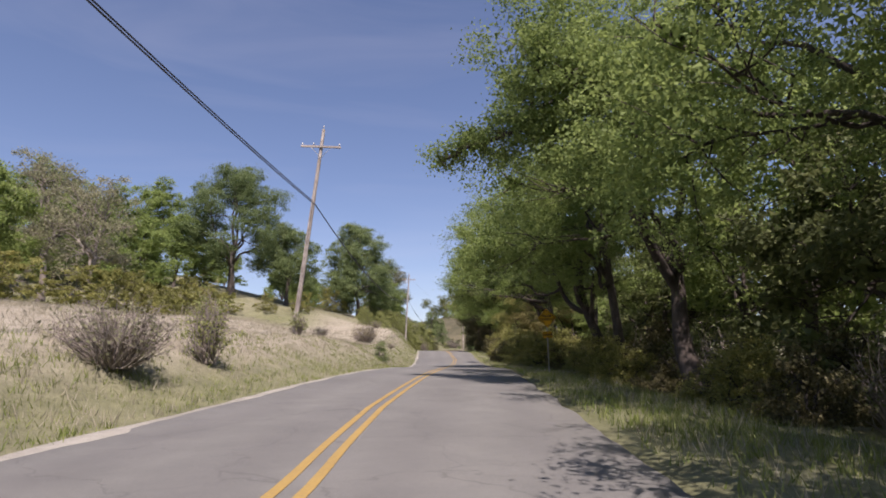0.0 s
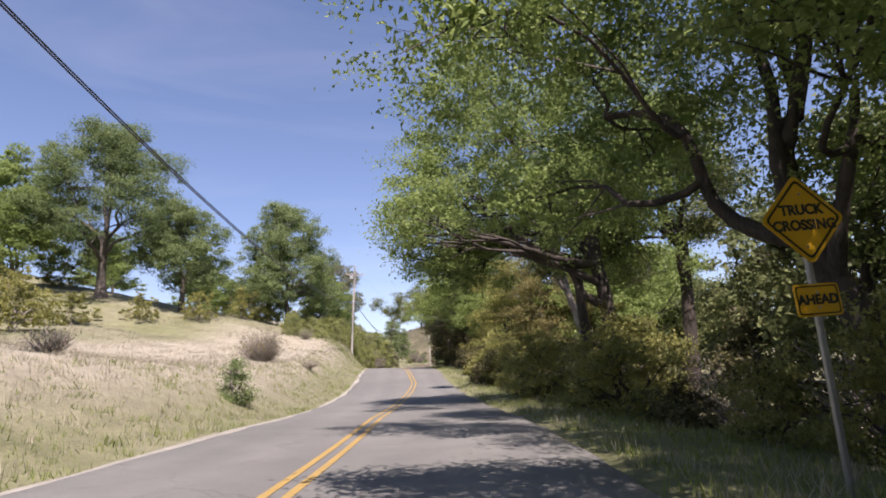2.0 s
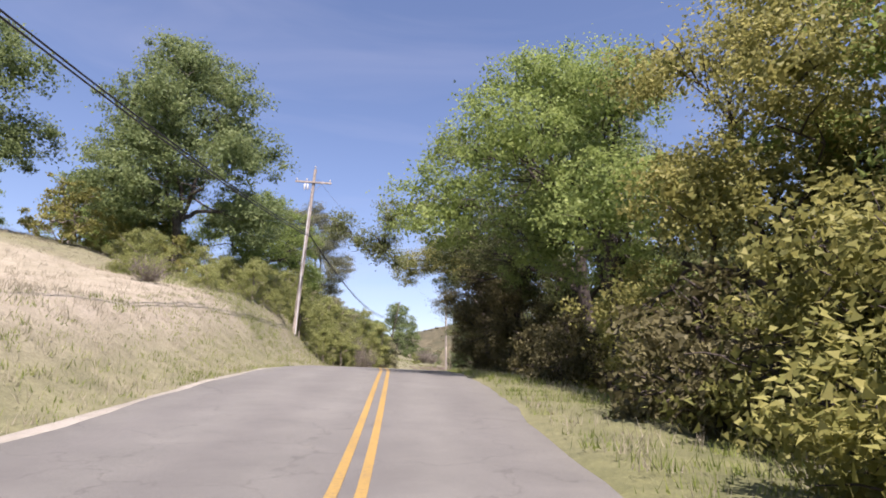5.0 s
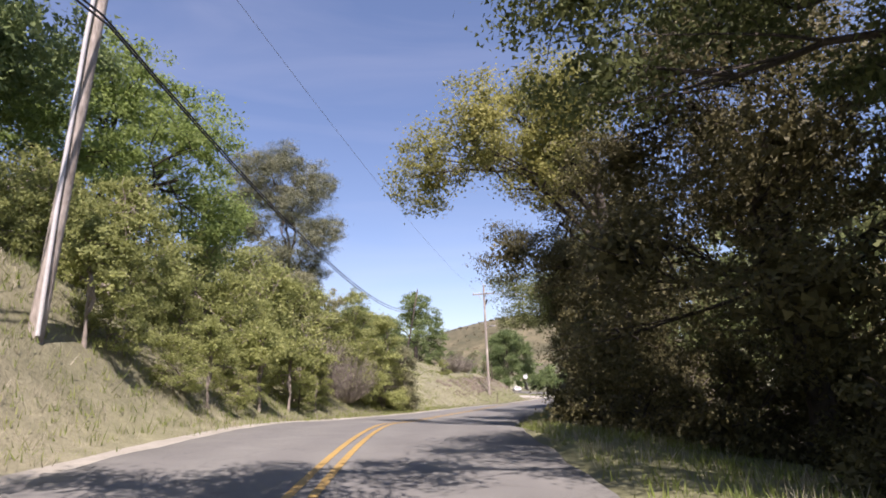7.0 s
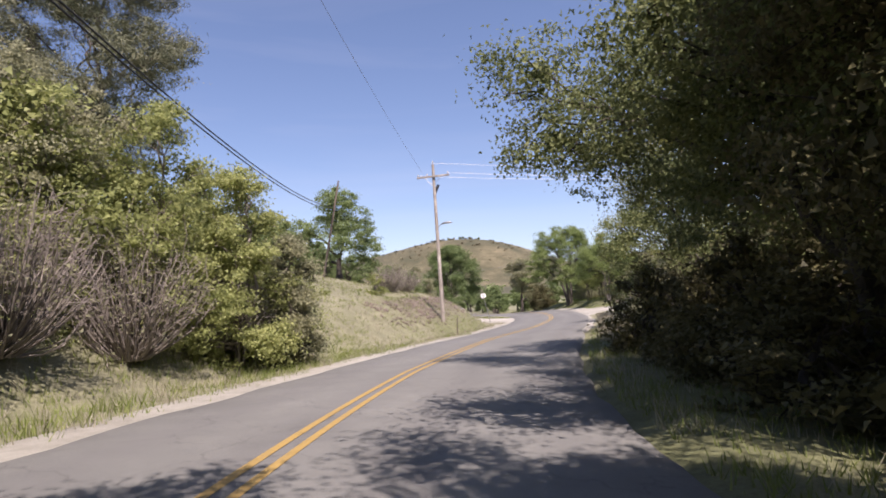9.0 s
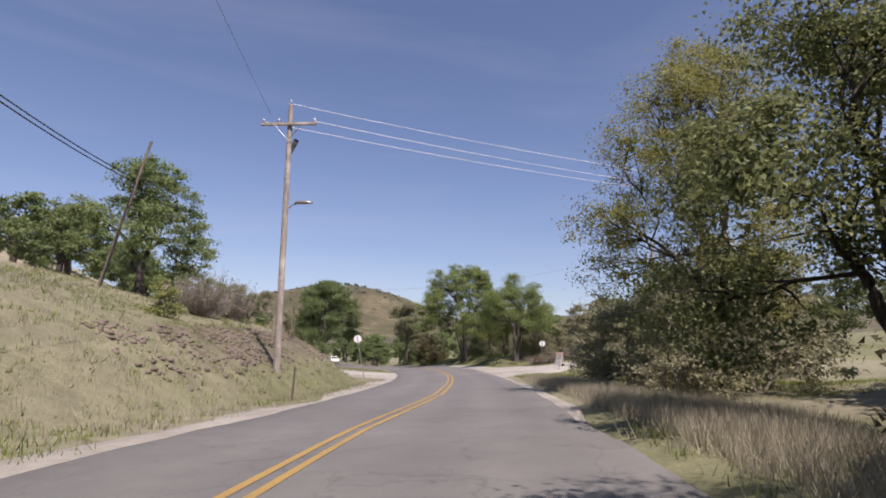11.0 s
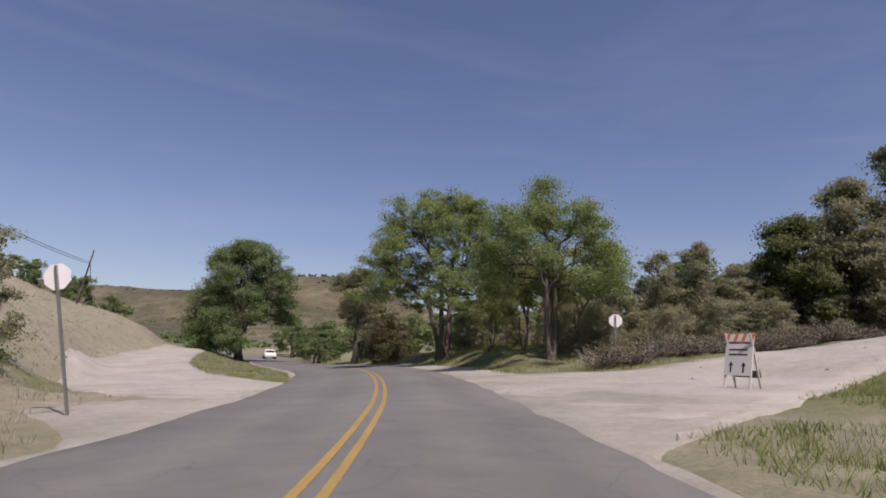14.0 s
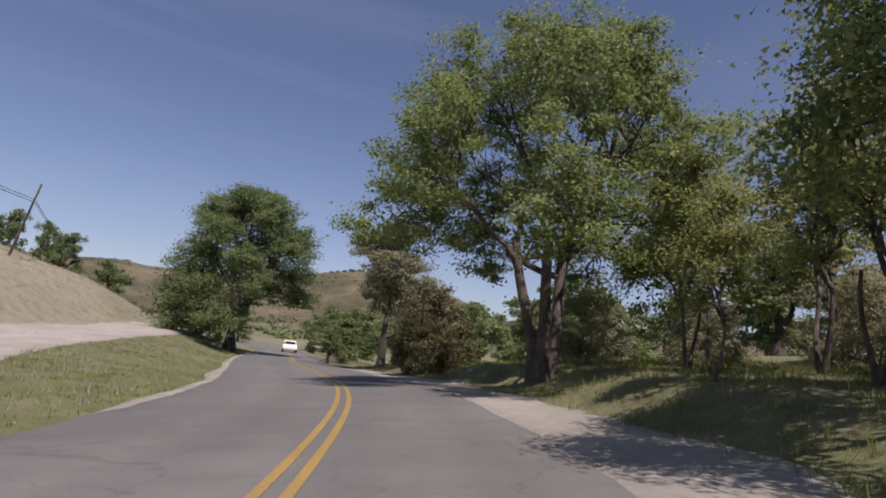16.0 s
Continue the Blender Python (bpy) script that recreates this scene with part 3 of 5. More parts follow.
def limbs(r, lobes, fork, thick, lean, twigs, stems=1, spread=0.0, chain=0):
    """Trunk, a few main limbs, branches from them to the lobes, and twigs; the last lobes, chain in number, hang along one long limb."""
    pile = Pile()
    tops = []
    for s in range(stems):
        a = 2 * math.pi * s / stems + r.uniform(0, 1)
        off = np.array([math.cos(a), math.sin(a), 0]) * spread * (stems > 1)
        t = np.linspace(0, 1, 9)[:, None]
        top = np.array([lean[0], lean[1], fork]) + off
        line = t * top + off * 0.15 * (1 - t) + np.sin(t * 3.1) * r.normal(0, 0.07, (1, 3)) * fork * 0.35 + np.sin(t * 6.2) * r.normal(0, 0.05, (1, 3)) * fork * 0.3
        rad = thick * (1 - 0.34 * t[:, 0]) * (1 + 0.7 * np.exp(-t[:, 0] * 7))
        line[0, 2] = -0.4
        pile.add(*tube(line, rad / math.sqrt(stems), 10))
        tops.append(line)
    free = [np.array(c) for c in lobes[: len(lobes) - chain]]
    # neighbouring lobes share one main limb
    count = max(1, min(7, round(len(free) / 3.2)))
    places = np.array([c[:3] for c in free])
    seeds = places[r.choice(len(free), count, replace=False)]
    for _ in range(4):
        own = ((places[:, None] - seeds[None]) ** 2).sum(-1).argmin(1)
        seeds = np.array([places[own == k].mean(0) if (own == k).any() else seeds[k] for k in range(count)])
    start = max(0.05, thick * 0.52 / math.sqrt(stems))
    for k in range(count):
        mine = [free[n] for n in np.where(own == k)[0]]
        if not mine:
            continue
        stem = tops[r.randint(len(tops))]
        a = stem[r.randint(5, 9)]
        b = seeds[k] * [0.8, 0.8, 0.9] + a * [0.2, 0.2, 0.1]
        if b[2] < a[2]:
            a = stem[4]
        reach = float(np.linalg.norm(b - a))
        main = bough(r, a, b, 0.66, 0.085 * reach, 12)
        w0 = start * r.uniform(0.75, 1.1)
        pile.add(*tube(main, w0 * (1 - 0.62 * np.linspace(0, 1, 12)) + 0.012, 8))
        for c in mine:
            at = r.randint(5, 12)
            p, e = main[at], c[:3]
            far = float(np.linalg.norm(e - p))
            side = bough(r, p, e, 0.5, 0.11 * far + 0.04, 9)
            w1 = w0 * (1 - 0.62 * at / 11) * r.uniform(0.5, 0.75)
            pile.add(*tube(side, w1 * (1 - 0.85 * np.linspace(0, 1, 9)) + 0.01, 6))
            for _ in range(twigs + 2):
                k2 = r.randint(3, 9)
                q = side[k2]
                tip = e + unit(r.normal(0, 1, 3)) * c[3] * r.uniform(0.6, 0.98) * np.array([1, 1, 0.8])
                tw = bough(r, q, tip, 0.5, 0.1 * c[3], 5)
                pile.add(*tube(tw, np.linspace(min(0.03 + 0.02 * thick, 0.02 + 0.3 * w1), 0.006, 5), 3))
    for n in range(len(lobes) - chain, len(lobes)):
        link = n - (len(lobes) - chain)
        b, size = np.array(lobes[n][:3]), lobes[n][3]
        a = np.array(lobes[n - 1][:3]) if link else tops[r.randint(len(tops))][5]
        t = np.linspace(0, 1, 8)[:, None]
        line = a + (b - a) * t + np.sin(t * 2 * math.pi) * r.normal(0, 0.12, (1, 3)) * size + np.sin(t * 3 * math.pi) * r.normal(0, 0.1, (1, 3)) * size
        w = [thick * 0.56 * 0.83 ** (link + q) for q in (0, 1)]
        pile.add(*tube(line, w[0] + (w[1] - w[0]) * t[:, 0], 7))
        for _ in range(twigs + 2):
            tip = b + unit(r.normal(0, 1, 3)) * size * r.uniform(0.6, 1.0) * np.array([1, 1, 0.8])
            pile.add(*tube(bough(r, line[r.randint(2, 8)], tip, 0.5, 0.1 * size, 5), np.linspace(0.03, 0.006, 5), 3))
    return pile


def crown(r, lobes, count, length, width, tight=0.3, flat=0.8, up=0.65, per=26, at=None, turn=0.0, inner=2.1, chain=0, fill=0.14):
    """Small leaves gathered in clumps near the skin of the lobes."""
    count, length, width, per = int(count * FINER), length * 0.7, width * 0.78, int(per * FINER * 1.35)
    area = np.array([c[3] ** 2 * (1.8 if k >= len(lobes) - chain else 1.0) for k, c in enumerate(lobes)])
    pick = r.choice(len(lobes), max(1, count // per), p=area / area.sum())
    c = np.array(lobes)[pick]
    way = unit(r.normal(0, 1, (len(c), 3)) + [0, 0, 0.25])
    rad = c[:, 3:4] * (0.45 + 0.58 * r.uniform(0, 1, (len(c), 1)) ** 0.55)
    centre = c[:, :3] + way * rad * [1, 1, flat]
    n_in = int(count * fill)
    i = r.randint(0, len(c), count)
    pts = centre[i] + r.normal(0, 1, (count, 3)) * tight * [1, 1, 0.55] * r.uniform(0.5, 1.2, (len(c), 1))[i]
    nor = unit(way[i] * 0.55 + r.normal(0, 0.6, (count, 3)) + [0, 0, up])
    # broader leaf sprays fill the inside of each lobe
    c2 = np.array(lobes)[r.choice(len(lobes), n_in, p=area / area.sum())]
    w2 = unit(r.normal(0, 1, (n_in, 3)))
    pts = np.vstack([pts, c2[:, :3] + w2 * c2[:, 3:4] * r.uniform(0.05, 0.72, (n_in, 1)) * [1, 1, flat]])
    nor = np.vstack([nor, unit(w2 + r.normal(0, 0.6, (n_in, 3)))])
    grow = np.concatenate([np.ones(count), np.full(n_in, inner)])[:, None]
    if at is not None:
        # traffic keeps the space above the road clear of leaves
        co, si = math.cos(radians(turn)), math.sin(radians(turn))
        k, d = on_road(at[0] + pts[:, 0] * co - pts[:, 1] * si, at[1] + pts[:, 0] * si + pts[:, 1] * co)
        keep = ~((np.abs(d) < 4.3) & (at[2] + pts[:, 2] < MID[k, 2] + 4.6))
        keep &= ~((d > 0) & (d < 6.3) & (MID[k, 1] < 60) & (at[2] + pts[:, 2] < MID[k, 2] + 3.3))
        pts, nor, grow = pts[keep], nor[keep], grow[keep]
    return leaves(pts, nor, length * grow, width * grow, r)


def tree(name, label, category, x, y, lobes, fork, thick, leaf, bark, count, length, seed, lean=(0, 0), twigs=4, width=0.6, tight=0.3, stems=1, spread=0.0,
         group="", turn=0.0, base=None, flat=0.8, up=0.38, per=34, sink=0.0, inner=1.6, chain=0, fill=0.14):
    r = np.random.RandomState(seed)
    at = (x, y, (drop(x, y) if base is None else base) - sink)
    if abs(on_road([x], [y])[1][0]) < 14 and thick > 0.15:
        # no boughs low over the carriageway
        k, d = on_road([x + c[0] for c in lobes], [y + c[1] for c in lobes])
        low = (np.abs(d) < 4.7) & (at[2] + np.array([c[2] for c in lobes]) < MID[k, 2] + 4.8)
        lobes = [c for n, c in enumerate(lobes) if not low[n] or n >= len(lobes) - chain]
    ob = thing(name, label, category, at, turn, group)
    part("trunk", limbs(r, lobes, fork, thick, lean, twigs, stems, spread, chain).mesh("trunk", bark), ob)
    v, f = crown(r, lobes, count, length, length * width, tight, flat, up, per, at if abs(on_road([x], [y])[1][0]) < 14 else None, turn, inner, chain, fill)
    part("crown", mesh_of("crown", v, f, leaf), ob)
    return ob


def oak(label, x, y, top, radius, low, leaf, bark, count, length, seed, shift=(0, 0), lobes=9, thick=0.3, lean=(0, 0), group="", extra=(), lump=1.0, **kw):
    """A broad oak. top and low: heights of crown top and crown foot above its root."""
    r = np.random.RandomState(seed + 500)
    rows = dome(r, radius, low, top, lobes, shift, lump=lump) + list(extra)
    fork = low + (top - low) * 0.22
    return tree("oak_tree", label, "tree", x, y, rows, fork, thick, leaf, bark, count, length, seed, lean, group=group, **kw)


def shrub(label, x, y, height, radius, leaf, count, length, seed, bark=None, group="", low=0.05, lobes=6, name="shrub", **kw):
    r = np.random.RandomState(seed + 900)
    rows = dome(r, radius, low * height, height, lobes)
    rows += [(math.cos(a) * radius * 0.6, math.sin(a) * radius * 0.6, radius * 0.3, radius * 0.42) for a in (0.5, 1.8, 3.0, 4.2, 5.5)]
    return tree(name, label, "shrub", x, y, rows, height * 0.3, 0.07, leaf, bark or TWIG, count, length, seed, twigs=2, stems=3, spread=radius * 0.3, group=group, tight=0.2, inner=1.35, **kw)


def twiggy(label, x, y, height, radius, seed, count=170, leaf=None, nleaf=600, group=""):
    """A shrub that is mostly bare branching twigs."""
    r = np.random.RandomState(seed)
    ob = thing("twiggy_shrub", label, "shrub", (x, y, drop(x, y)), 0, group)
    pile = Pile()
    ends = []
    for _ in range(count):
        a, out = r.uniform(0, 6.3), radius * math.sqrt(r.uniform(0.02, 1))
        e = np.array([math.cos(a) * out, math.sin(a) * out, height * r.uniform(0.35, 1.0) * (1 - 0.35 * (out / radius) ** 2)])
        s = e * [0.18, 0.18, 0] + r.normal(0, 0.06, 3) * [1, 1, 0]
        q = np.linspace(0, 1, 5)[:, None]
        line = s + (e - s) * q + np.sin(q * 3.1) * r.normal(0, 0.13, (1, 3)) * height * 0.4
        pile.add(*tube(line, np.linspace(0.022, 0.005, 5), 4))
        for _ in range(3):
            k = r.randint(2, 5)
            t = line[k] + r.normal(0, 0.22, 3) * min(1, height * 0.4) + [0, 0, 0.08]
            pile.add(*tube([line[k], (line[k] + t) / 2 + r.normal(0, 0.03, 3), t], [0.009, 0.006, 0.003], 3))
            ends.append(t)
    part("brushwood", pile.mesh("brushwood", TWIG), ob)
    if leaf is not None:
        c = np.array(ends)[r.randint(0, len(ends), nleaf)] + r.normal(0, 0.09, (nleaf, 3))
        v, f = leaves(c, unit(r.normal(0, 1, (nleaf, 3)) + [0, 0, 0.4]), 0.11, 0.06, r)
        part("foliage", mesh_of("foliage", v, f, leaf), ob)
    return ob


# left hillside of the first stretch
oak("tall rounded blue oak with dense green crown on the grassy bank", -14.6, 106.0, 17.0, 7.2, 1.6, LEAF_BLUE, BARK, 36000, 0.28, 11, lobes=18, thick=0.34, tight=0.42, group="hillside oaks")
oak("large spreading blue oak with open limbs on the meadow slope", -33.5, 96.0, 21.5, 9.6, 4.0, LEAF_BLUE, BARK, 38000, 0.3, 12, lump=0.75, lobes=30, thick=0.5, tight=0.5, group="hillside oaks")
oak("blue oak beside the larger one on the meadow slope", -25.0, 97.5, 13.5, 5.6, 2.0, LEAF_BLUE, BARK, 18000, 0.3, 13, lobes=13, thick=0.3, tight=0.42, group="hillside oaks")
grey = oak("half-bare grey oak just coming into leaf", -38.0, 58.0, 15.5, 7.0, 3.0, LEAF_GREY, TWIG, 3600, 0.3, 14, lobes=13, thick=0.35, twigs=12, tight=0.5, group="hillside oaks")
copy_thing(grey, pose(-30.5, 53, drop(-30.5, 53), 0, 0, 140) @ Matrix.Scale(0.8, 4))
base_oak = oak("green oak among others on the hillside", -46.0, 84.0, 15.5, 6.5, 1.5, LEAF_OAK, BARK, 9500, 0.4, 15, lobes=11, thick=0.32, tight=0.45, group="hillside oaks")
rr = random.Random(4)
for x, y, s in ((-39, 76, 0.85), (-50, 104, 1.05), (-42, 116, 0.75), (-34, 128, 0.7), (-27, 122, 0.62), (-56, 70, 0.95), (-47, 62, 0.8), (-44, 46, 0.7), (-62, 92, 1.1), (-30, 142, 0.6), (-40, 150, 0.7), (-54, 136, 0.8), (-44, 72, 0.95), (-53, 82, 1.0), (-41, 92, 0.85), (-37, 48, 0.75), (-45, 56, 0.9), (-36, 30, 0.8), (-42, 36, 0.9)):
    copy_thing(base_oak, pose(x, y, drop(x, y) - 0.2, 0, 0, rr.uniform(0, 360)) @ Matrix.Diagonal((s * rr.uniform(0.9, 1.15), s * rr.uniform(0.9, 1.15), s * rr.uniform(0.85, 1.1), 1)))
round_bush = shrub("round light green bush on the hillside", -33.5, 80.5, 5.2, 3.4, LEAF_YEL, 3200, 0.27, 21, group="hillside bushes", lobes=9)
for x, y, s in ((-27.5, 72.5, 0.85), (-25.5, 88.0, 0.55), (-36, 69, 1.1), (-31, 61, 0.9), (-21.5, 93, 0.6), (-19, 101, 0.8), (-22.5, 54, 0.75), (-27, 47, 0.85), (-17.5, 108.5, 0.85), (-40, 100, 0.9), (-11.5, 109, 0.55), (-34, 36, 1.0), (-30, 84, 0.8), (-28.5, 64, 0.8), (-24.5, 60, 0.7), (-36, 76, 0.9), (-29, 41, 0.9), (-24, 50, 0.6), (-13, 102.4, 0.45), (-16.5, 103.4, 0.5)):
    copy_thing(round_bush, pose(x, y, drop(x, y) - 0.15, 0, 0, rr.uniform(0, 360)) @ Matrix.Diagonal((s, s, s * rr.uniform(0.8, 1.15), 1)))
twiggy("grey twiggy bush with sparse leaves on the roadside bank", -6.9, 15.0, 1.55, 1.3, 31, 230, LEAF_GREY, 900)
twiggy("slender grey-green sapling bush on the roadside bank", -6.6, 19.2, 2.3, 0.6, 32, 90, LEAF_BUSH, 1100)
twiggy("small dark twiggy bush in the dry grass", -9.5, 26.5, 1.1, 0.9, 33, 110, LEAF_GREY, 300)
twiggy("small leafy bush at the pole's foot", -7.8, 34.6, 1.5, 0.55, 34, 60, LEAF_BUSH, 500)
shrub("small conical dark green bush at the meadow edge", -4.75, 48.6, 1.6, 0.55, LEAF_BLUE, 1500, 0.11, 35, lobes=7)
twiggy("reddish twiggy bush in the dry meadow", -8.2, 66.5, 2.3, 1.6, 36, 260, LEAF_RED, 1500)
twiggy("grey twiggy bush beside the reddish one", -5.9, 70.5, 0.7, 0.8, 37, 90, LEAF_GREY, 200)
twiggy("low twiggy bush on the bank", -8.6, 44.5, 0.8, 0.8, 38, 90, LEAF_GREY, 200)
twiggy("low twiggy bush on the slope", -9.8, 92.5, 1.2, 0.9, 39, 110, LEAF_BUSH, 500)

# left bank of the second stretch: a hedge of bushes under a pine
bank_bush = shrub("light green leafy bush on the roadside bank", -8.2, 112.0, 4.2, 2.3, LEAF_BUSH, 5000, 0.155, 41, group="bank bushes", lobes=9)
for x, y, s, t in ((-10.5, 116, 1.15, 40), (-7.0, 117.5, 0.95, 100), (-9.5, 121, 1.35, 200), (-7.2, 124, 1.4, 300), (-9.5, 127, 1.75, 20), (-7.2, 130, 1.5, 80), (-12, 122.5, 1.3, 60), (-8, 133, 1.55, 170), (-4.0, 134.5, 0.95, 220),
                   (-10.5, 136, 1.3, 10), (-13.5, 131, 1.3, 260), (-13.5, 115, 1.1, 330), (-6.5, 138, 1.1, 210), (-2.2, 138.0, 0.8, 45), (-6.4, 119.5, 0.62, 15), (-6.2, 126.5, 0.7, 115), (-5.2, 132, 0.65, 215), (-3.6, 136, 0.6, 315), (-8.6, 109.0, 0.75, 20)):
    copy_thing(bank_bush, pose(x, y, drop(x, y) - 0.3 * s, 0, 0, t) @ Matrix.Diagonal((s, s, s * rr.uniform(0.9, 1.15), 1)))
for k, (x, y, s) in enumerate(((-8.8, 96.4, 0.4), (-10.2, 99.0, 0.5), (-8.0, 99.6, 0.32), (-11.6, 94.6, 0.5), (-9.8, 102.0, 0.55), (-7.0, 104.0, 0.3), (-12.4, 98.0, 0.6), (-7.8, 102.6, 0.4), (-6.4, 108.4, 0.45), (-8.6, 106.8, 0.5), (-5.7, 110.2, 0.42), (-7.1, 113.4, 0.55), (-5.4, 113.8, 0.4), (-6.0, 116.4, 0.5), (-9.6, 109.8, 0.8), (-10.4, 112.6, 0.9), (-5.4, 121.0, 0.5), (-5.2, 124.2, 0.45), (-9.2, 104.2, 0.45), (-7.3, 110.6, 0.5), (-11.4, 106.6, 0.6))):
    copy_thing(bank_bush, pose(x, y, drop(x, y) - 0.4 * s, 0, 0, 47 * k) @ Matrix.Diagonal((s * 1.15, s * 1.15, s * rr.uniform(0.85, 1.15), 1)))
for k, (x, y, top, w) in enumerate(((-7.6, 130.4, 12.3, 3.0), (-4.7, 131.6, 11.3, 2.5), (-2.7, 133.4, 9.7, 1.7), (-1.5, 135.2, 7.7, 1.1), (-10.4, 127.6, 12.2, 3.0), (-4.6, 136.5, 10.6, 2.4))):
    shrub("tall dense light green bush crowding the roadside bank", x, y, top - drop(x, y), w, LEAF_BUSH if k % 3 else LEAF_GREY, 11000, 0.14, 440 + k, group="bank bushes", lobes=12)
sapling = tree("young_tree", "slender young tree with thin stem on the bank", "tree", -6.2, 107.2, dome(np.random.RandomState(7), 0.9, 0.9, 2.9, 5), 1.1, 0.045, LEAF_BUSH, TWIG, 1500, 0.14, 42, twigs=3, group="bank saplings", tight=0.18)
for x, y, s, t in ((-5.2, 111.5, 0.9, 50), (-5.0, 115.5, 1.1, 130), (-4.9, 119.0, 1.15, 210), (-4.6, 122.5, 1.05, 290), (-7.6, 100.5, 0.8, 20), (-8.5, 104, 0.9, 90)):
    copy_thing(sapling, pose(x, y, drop(x, y), 0, 0, t) @ Matrix.Scale(s, 4))
for k, (x, y, h, w) in enumerate(((-5.3, 126.4, 3.6, 1.9), (-4.4, 130.0, 3.6, 1.9), (-3.4, 133.6, 2.6, 1.6), (-6.0, 123.3, 2.2, 1.3))):
    twiggy("bare grey brushy shrub leaning over the verge", x, y, h, w, 50 + k, 330, LEAF_GREY, 1300, "grey bank shrubs")
oak("dark oak with crooked limbs above the bank", -12.9, 117.8, 11.6, 6.2, 2.2, LEAF_OAK, DARKBARK, 22000, 0.22, 61, lobes=12, thick=0.38, twigs=5, group="hillside oaks")
pr = np.random.RandomState(77)
pine_lobes = [(math.cos(a) * q, math.sin(a) * q, z, s) for a, q, z, s in [(k * 2.4, 1.4 + 3.5 * math.sin(min(1, k / 9) * 2.6), 5.0 + k * 0.64, 1.75 + 0.7 * pr.rand()) for k in range(18)]] + [(0.3, 0, 17.2, 1.5), (-0.8, 0.5, 16.4, 1.5), (0.9, -0.6, 15.8, 1.6)]
tree("pine_tree", "tall open grey pine with sparse needles and forked trunk", "tree", -13.4, 146.0, pine_lobes, 8.5, 0.3, NEEDLE, BARK, 42000, 0.42, 62, (0.5, 0.2), twigs=5, width=0.13, tight=0.33, stems=2, spread=0.45, up=0.3, base=drop(-13.4, 146.0))
oak("round green oak on the hill's shoulder beside the leaning pole", -2.5, 173.5, 9.8, 4.7, 0.6, LEAF_BLUE, DARKBARK, 8500, 0.26, 63, lobes=10, group="hill trees")
shrub("small green bush on the grassy slope", 1.2, 158.5, 1.7, 0.65, LEAF_BUSH, 900, 0.15, 64)
twiggy("grey brush behind the lamp pole", 2.2, 163.5, 2.6, 1.6, 65, 220, LEAF_GREY, 900)
twiggy("grey brush behind the lamp pole", 3.6, 166.0, 2.2, 1.4, 66, 200, LEAF_GREY, 800)
shrub("small dark shrub on the cut slope", 8.6, 184.6, 1.5, 0.7, LEAF_LIVE, 900, 0.14, 67)
for k, (x, y, top, w) in enumerate(((5.2, 180.8, 9.6, 1.5), (3.2, 178.0, 9.8, 1.6), (7.4, 187.5, 8.4, 1.4))):
    shrub("feathery grey-green bush on the slope's shoulder", x, y, max(1.0, top - drop(x, y)), w, LEAF_GREY, 3000, 0.16, 520 + k, group="slope bushes", lobes=9)
hill_tree = oak("small round oak on the ridge", -9.5, 203.0, 7.0, 3.6, 0.6, LEAF_BLUE, DARKBARK, 2600, 0.38, 68, lobes=9, group="hill trees")
for x, y, s in ((-13, 196, 1.1), (-8.5, 212, 0.85), (-12, 218, 1.0), (-16, 207, 1.1), (-14, 186, 1.0), (-9, 180, 0.9), (-18, 176, 1.0), (-22, 190, 1.2), (2.2, 178.5, 0.5), (0.5, 183, 0.6), (-2.5, 190, 0.65), (-6, 196, 0.7), (4.2, 172.5, 0.35)):
    copy_thing(hill_tree, pose(x, y, drop(x, y) - 0.1, 0, 0, rr.uniform(0, 360)) @ Matrix.Scale(s, 4))

for x, y, top in ((-9.5, 243, 14), (-13, 238, 14.5), (-15, 268, 17.4), (-11, 270, 16.6), (-7.5, 266, 15.0), (-3.6, 271, 12.4), (-18.5, 262, 18.0)):
    copy_thing(hill_tree, pose(x, y, drop(x, y) - 0.1, 0, 0, x * 50) @ Matrix.Diagonal((0.75, 0.75, max(0.4, (top - drop(x, y)) / 7.0), 1)))

# woods along the right side
first = oak("tall roadside oak arching over the lane", 11.4, 12.6, 15.5, 6.6, 3.6, LEAF_OAK, DARKBARK, 40000, 0.166, 71, (-3.6, 0), 16, 0.26, (-0.8, 0.3), group="roadside oaks", twigs=8, fill=0.12)
oak("tall roadside oak arching over the lane", 9.4, 24.0, 15.5, 6.8, 4.0, LEAF_OAK, DARKBARK, 48000, 0.166, 72, (-3.6, 0.5), 13, 0.34, (-0.9, 0.6), extra=((-4.2, -4.4, 9.8, 2.0), (-5.9, -6.0, 9.2, 1.9), (-6.2, -5.0, 11.0, 2.2), (-6.6, -4.0, 8.7, 1.7), (-8.2, -2.5, 8.7, 1.0), (-9.3, -2.0, 8.4, 0.7)), chain=6, group="roadside oaks", twigs=8, fill=0.11)
oak("roadside oak with long crooked limbs", 9.4, 37.0, 14.5, 6.2, 3.8, LEAF_OAK, DARKBARK, 46000, 0.166, 73, (-3.3, 0.5), 13, 0.32, (-1.0, 0.4), group="roadside oaks", twigs=8, fill=0.11)
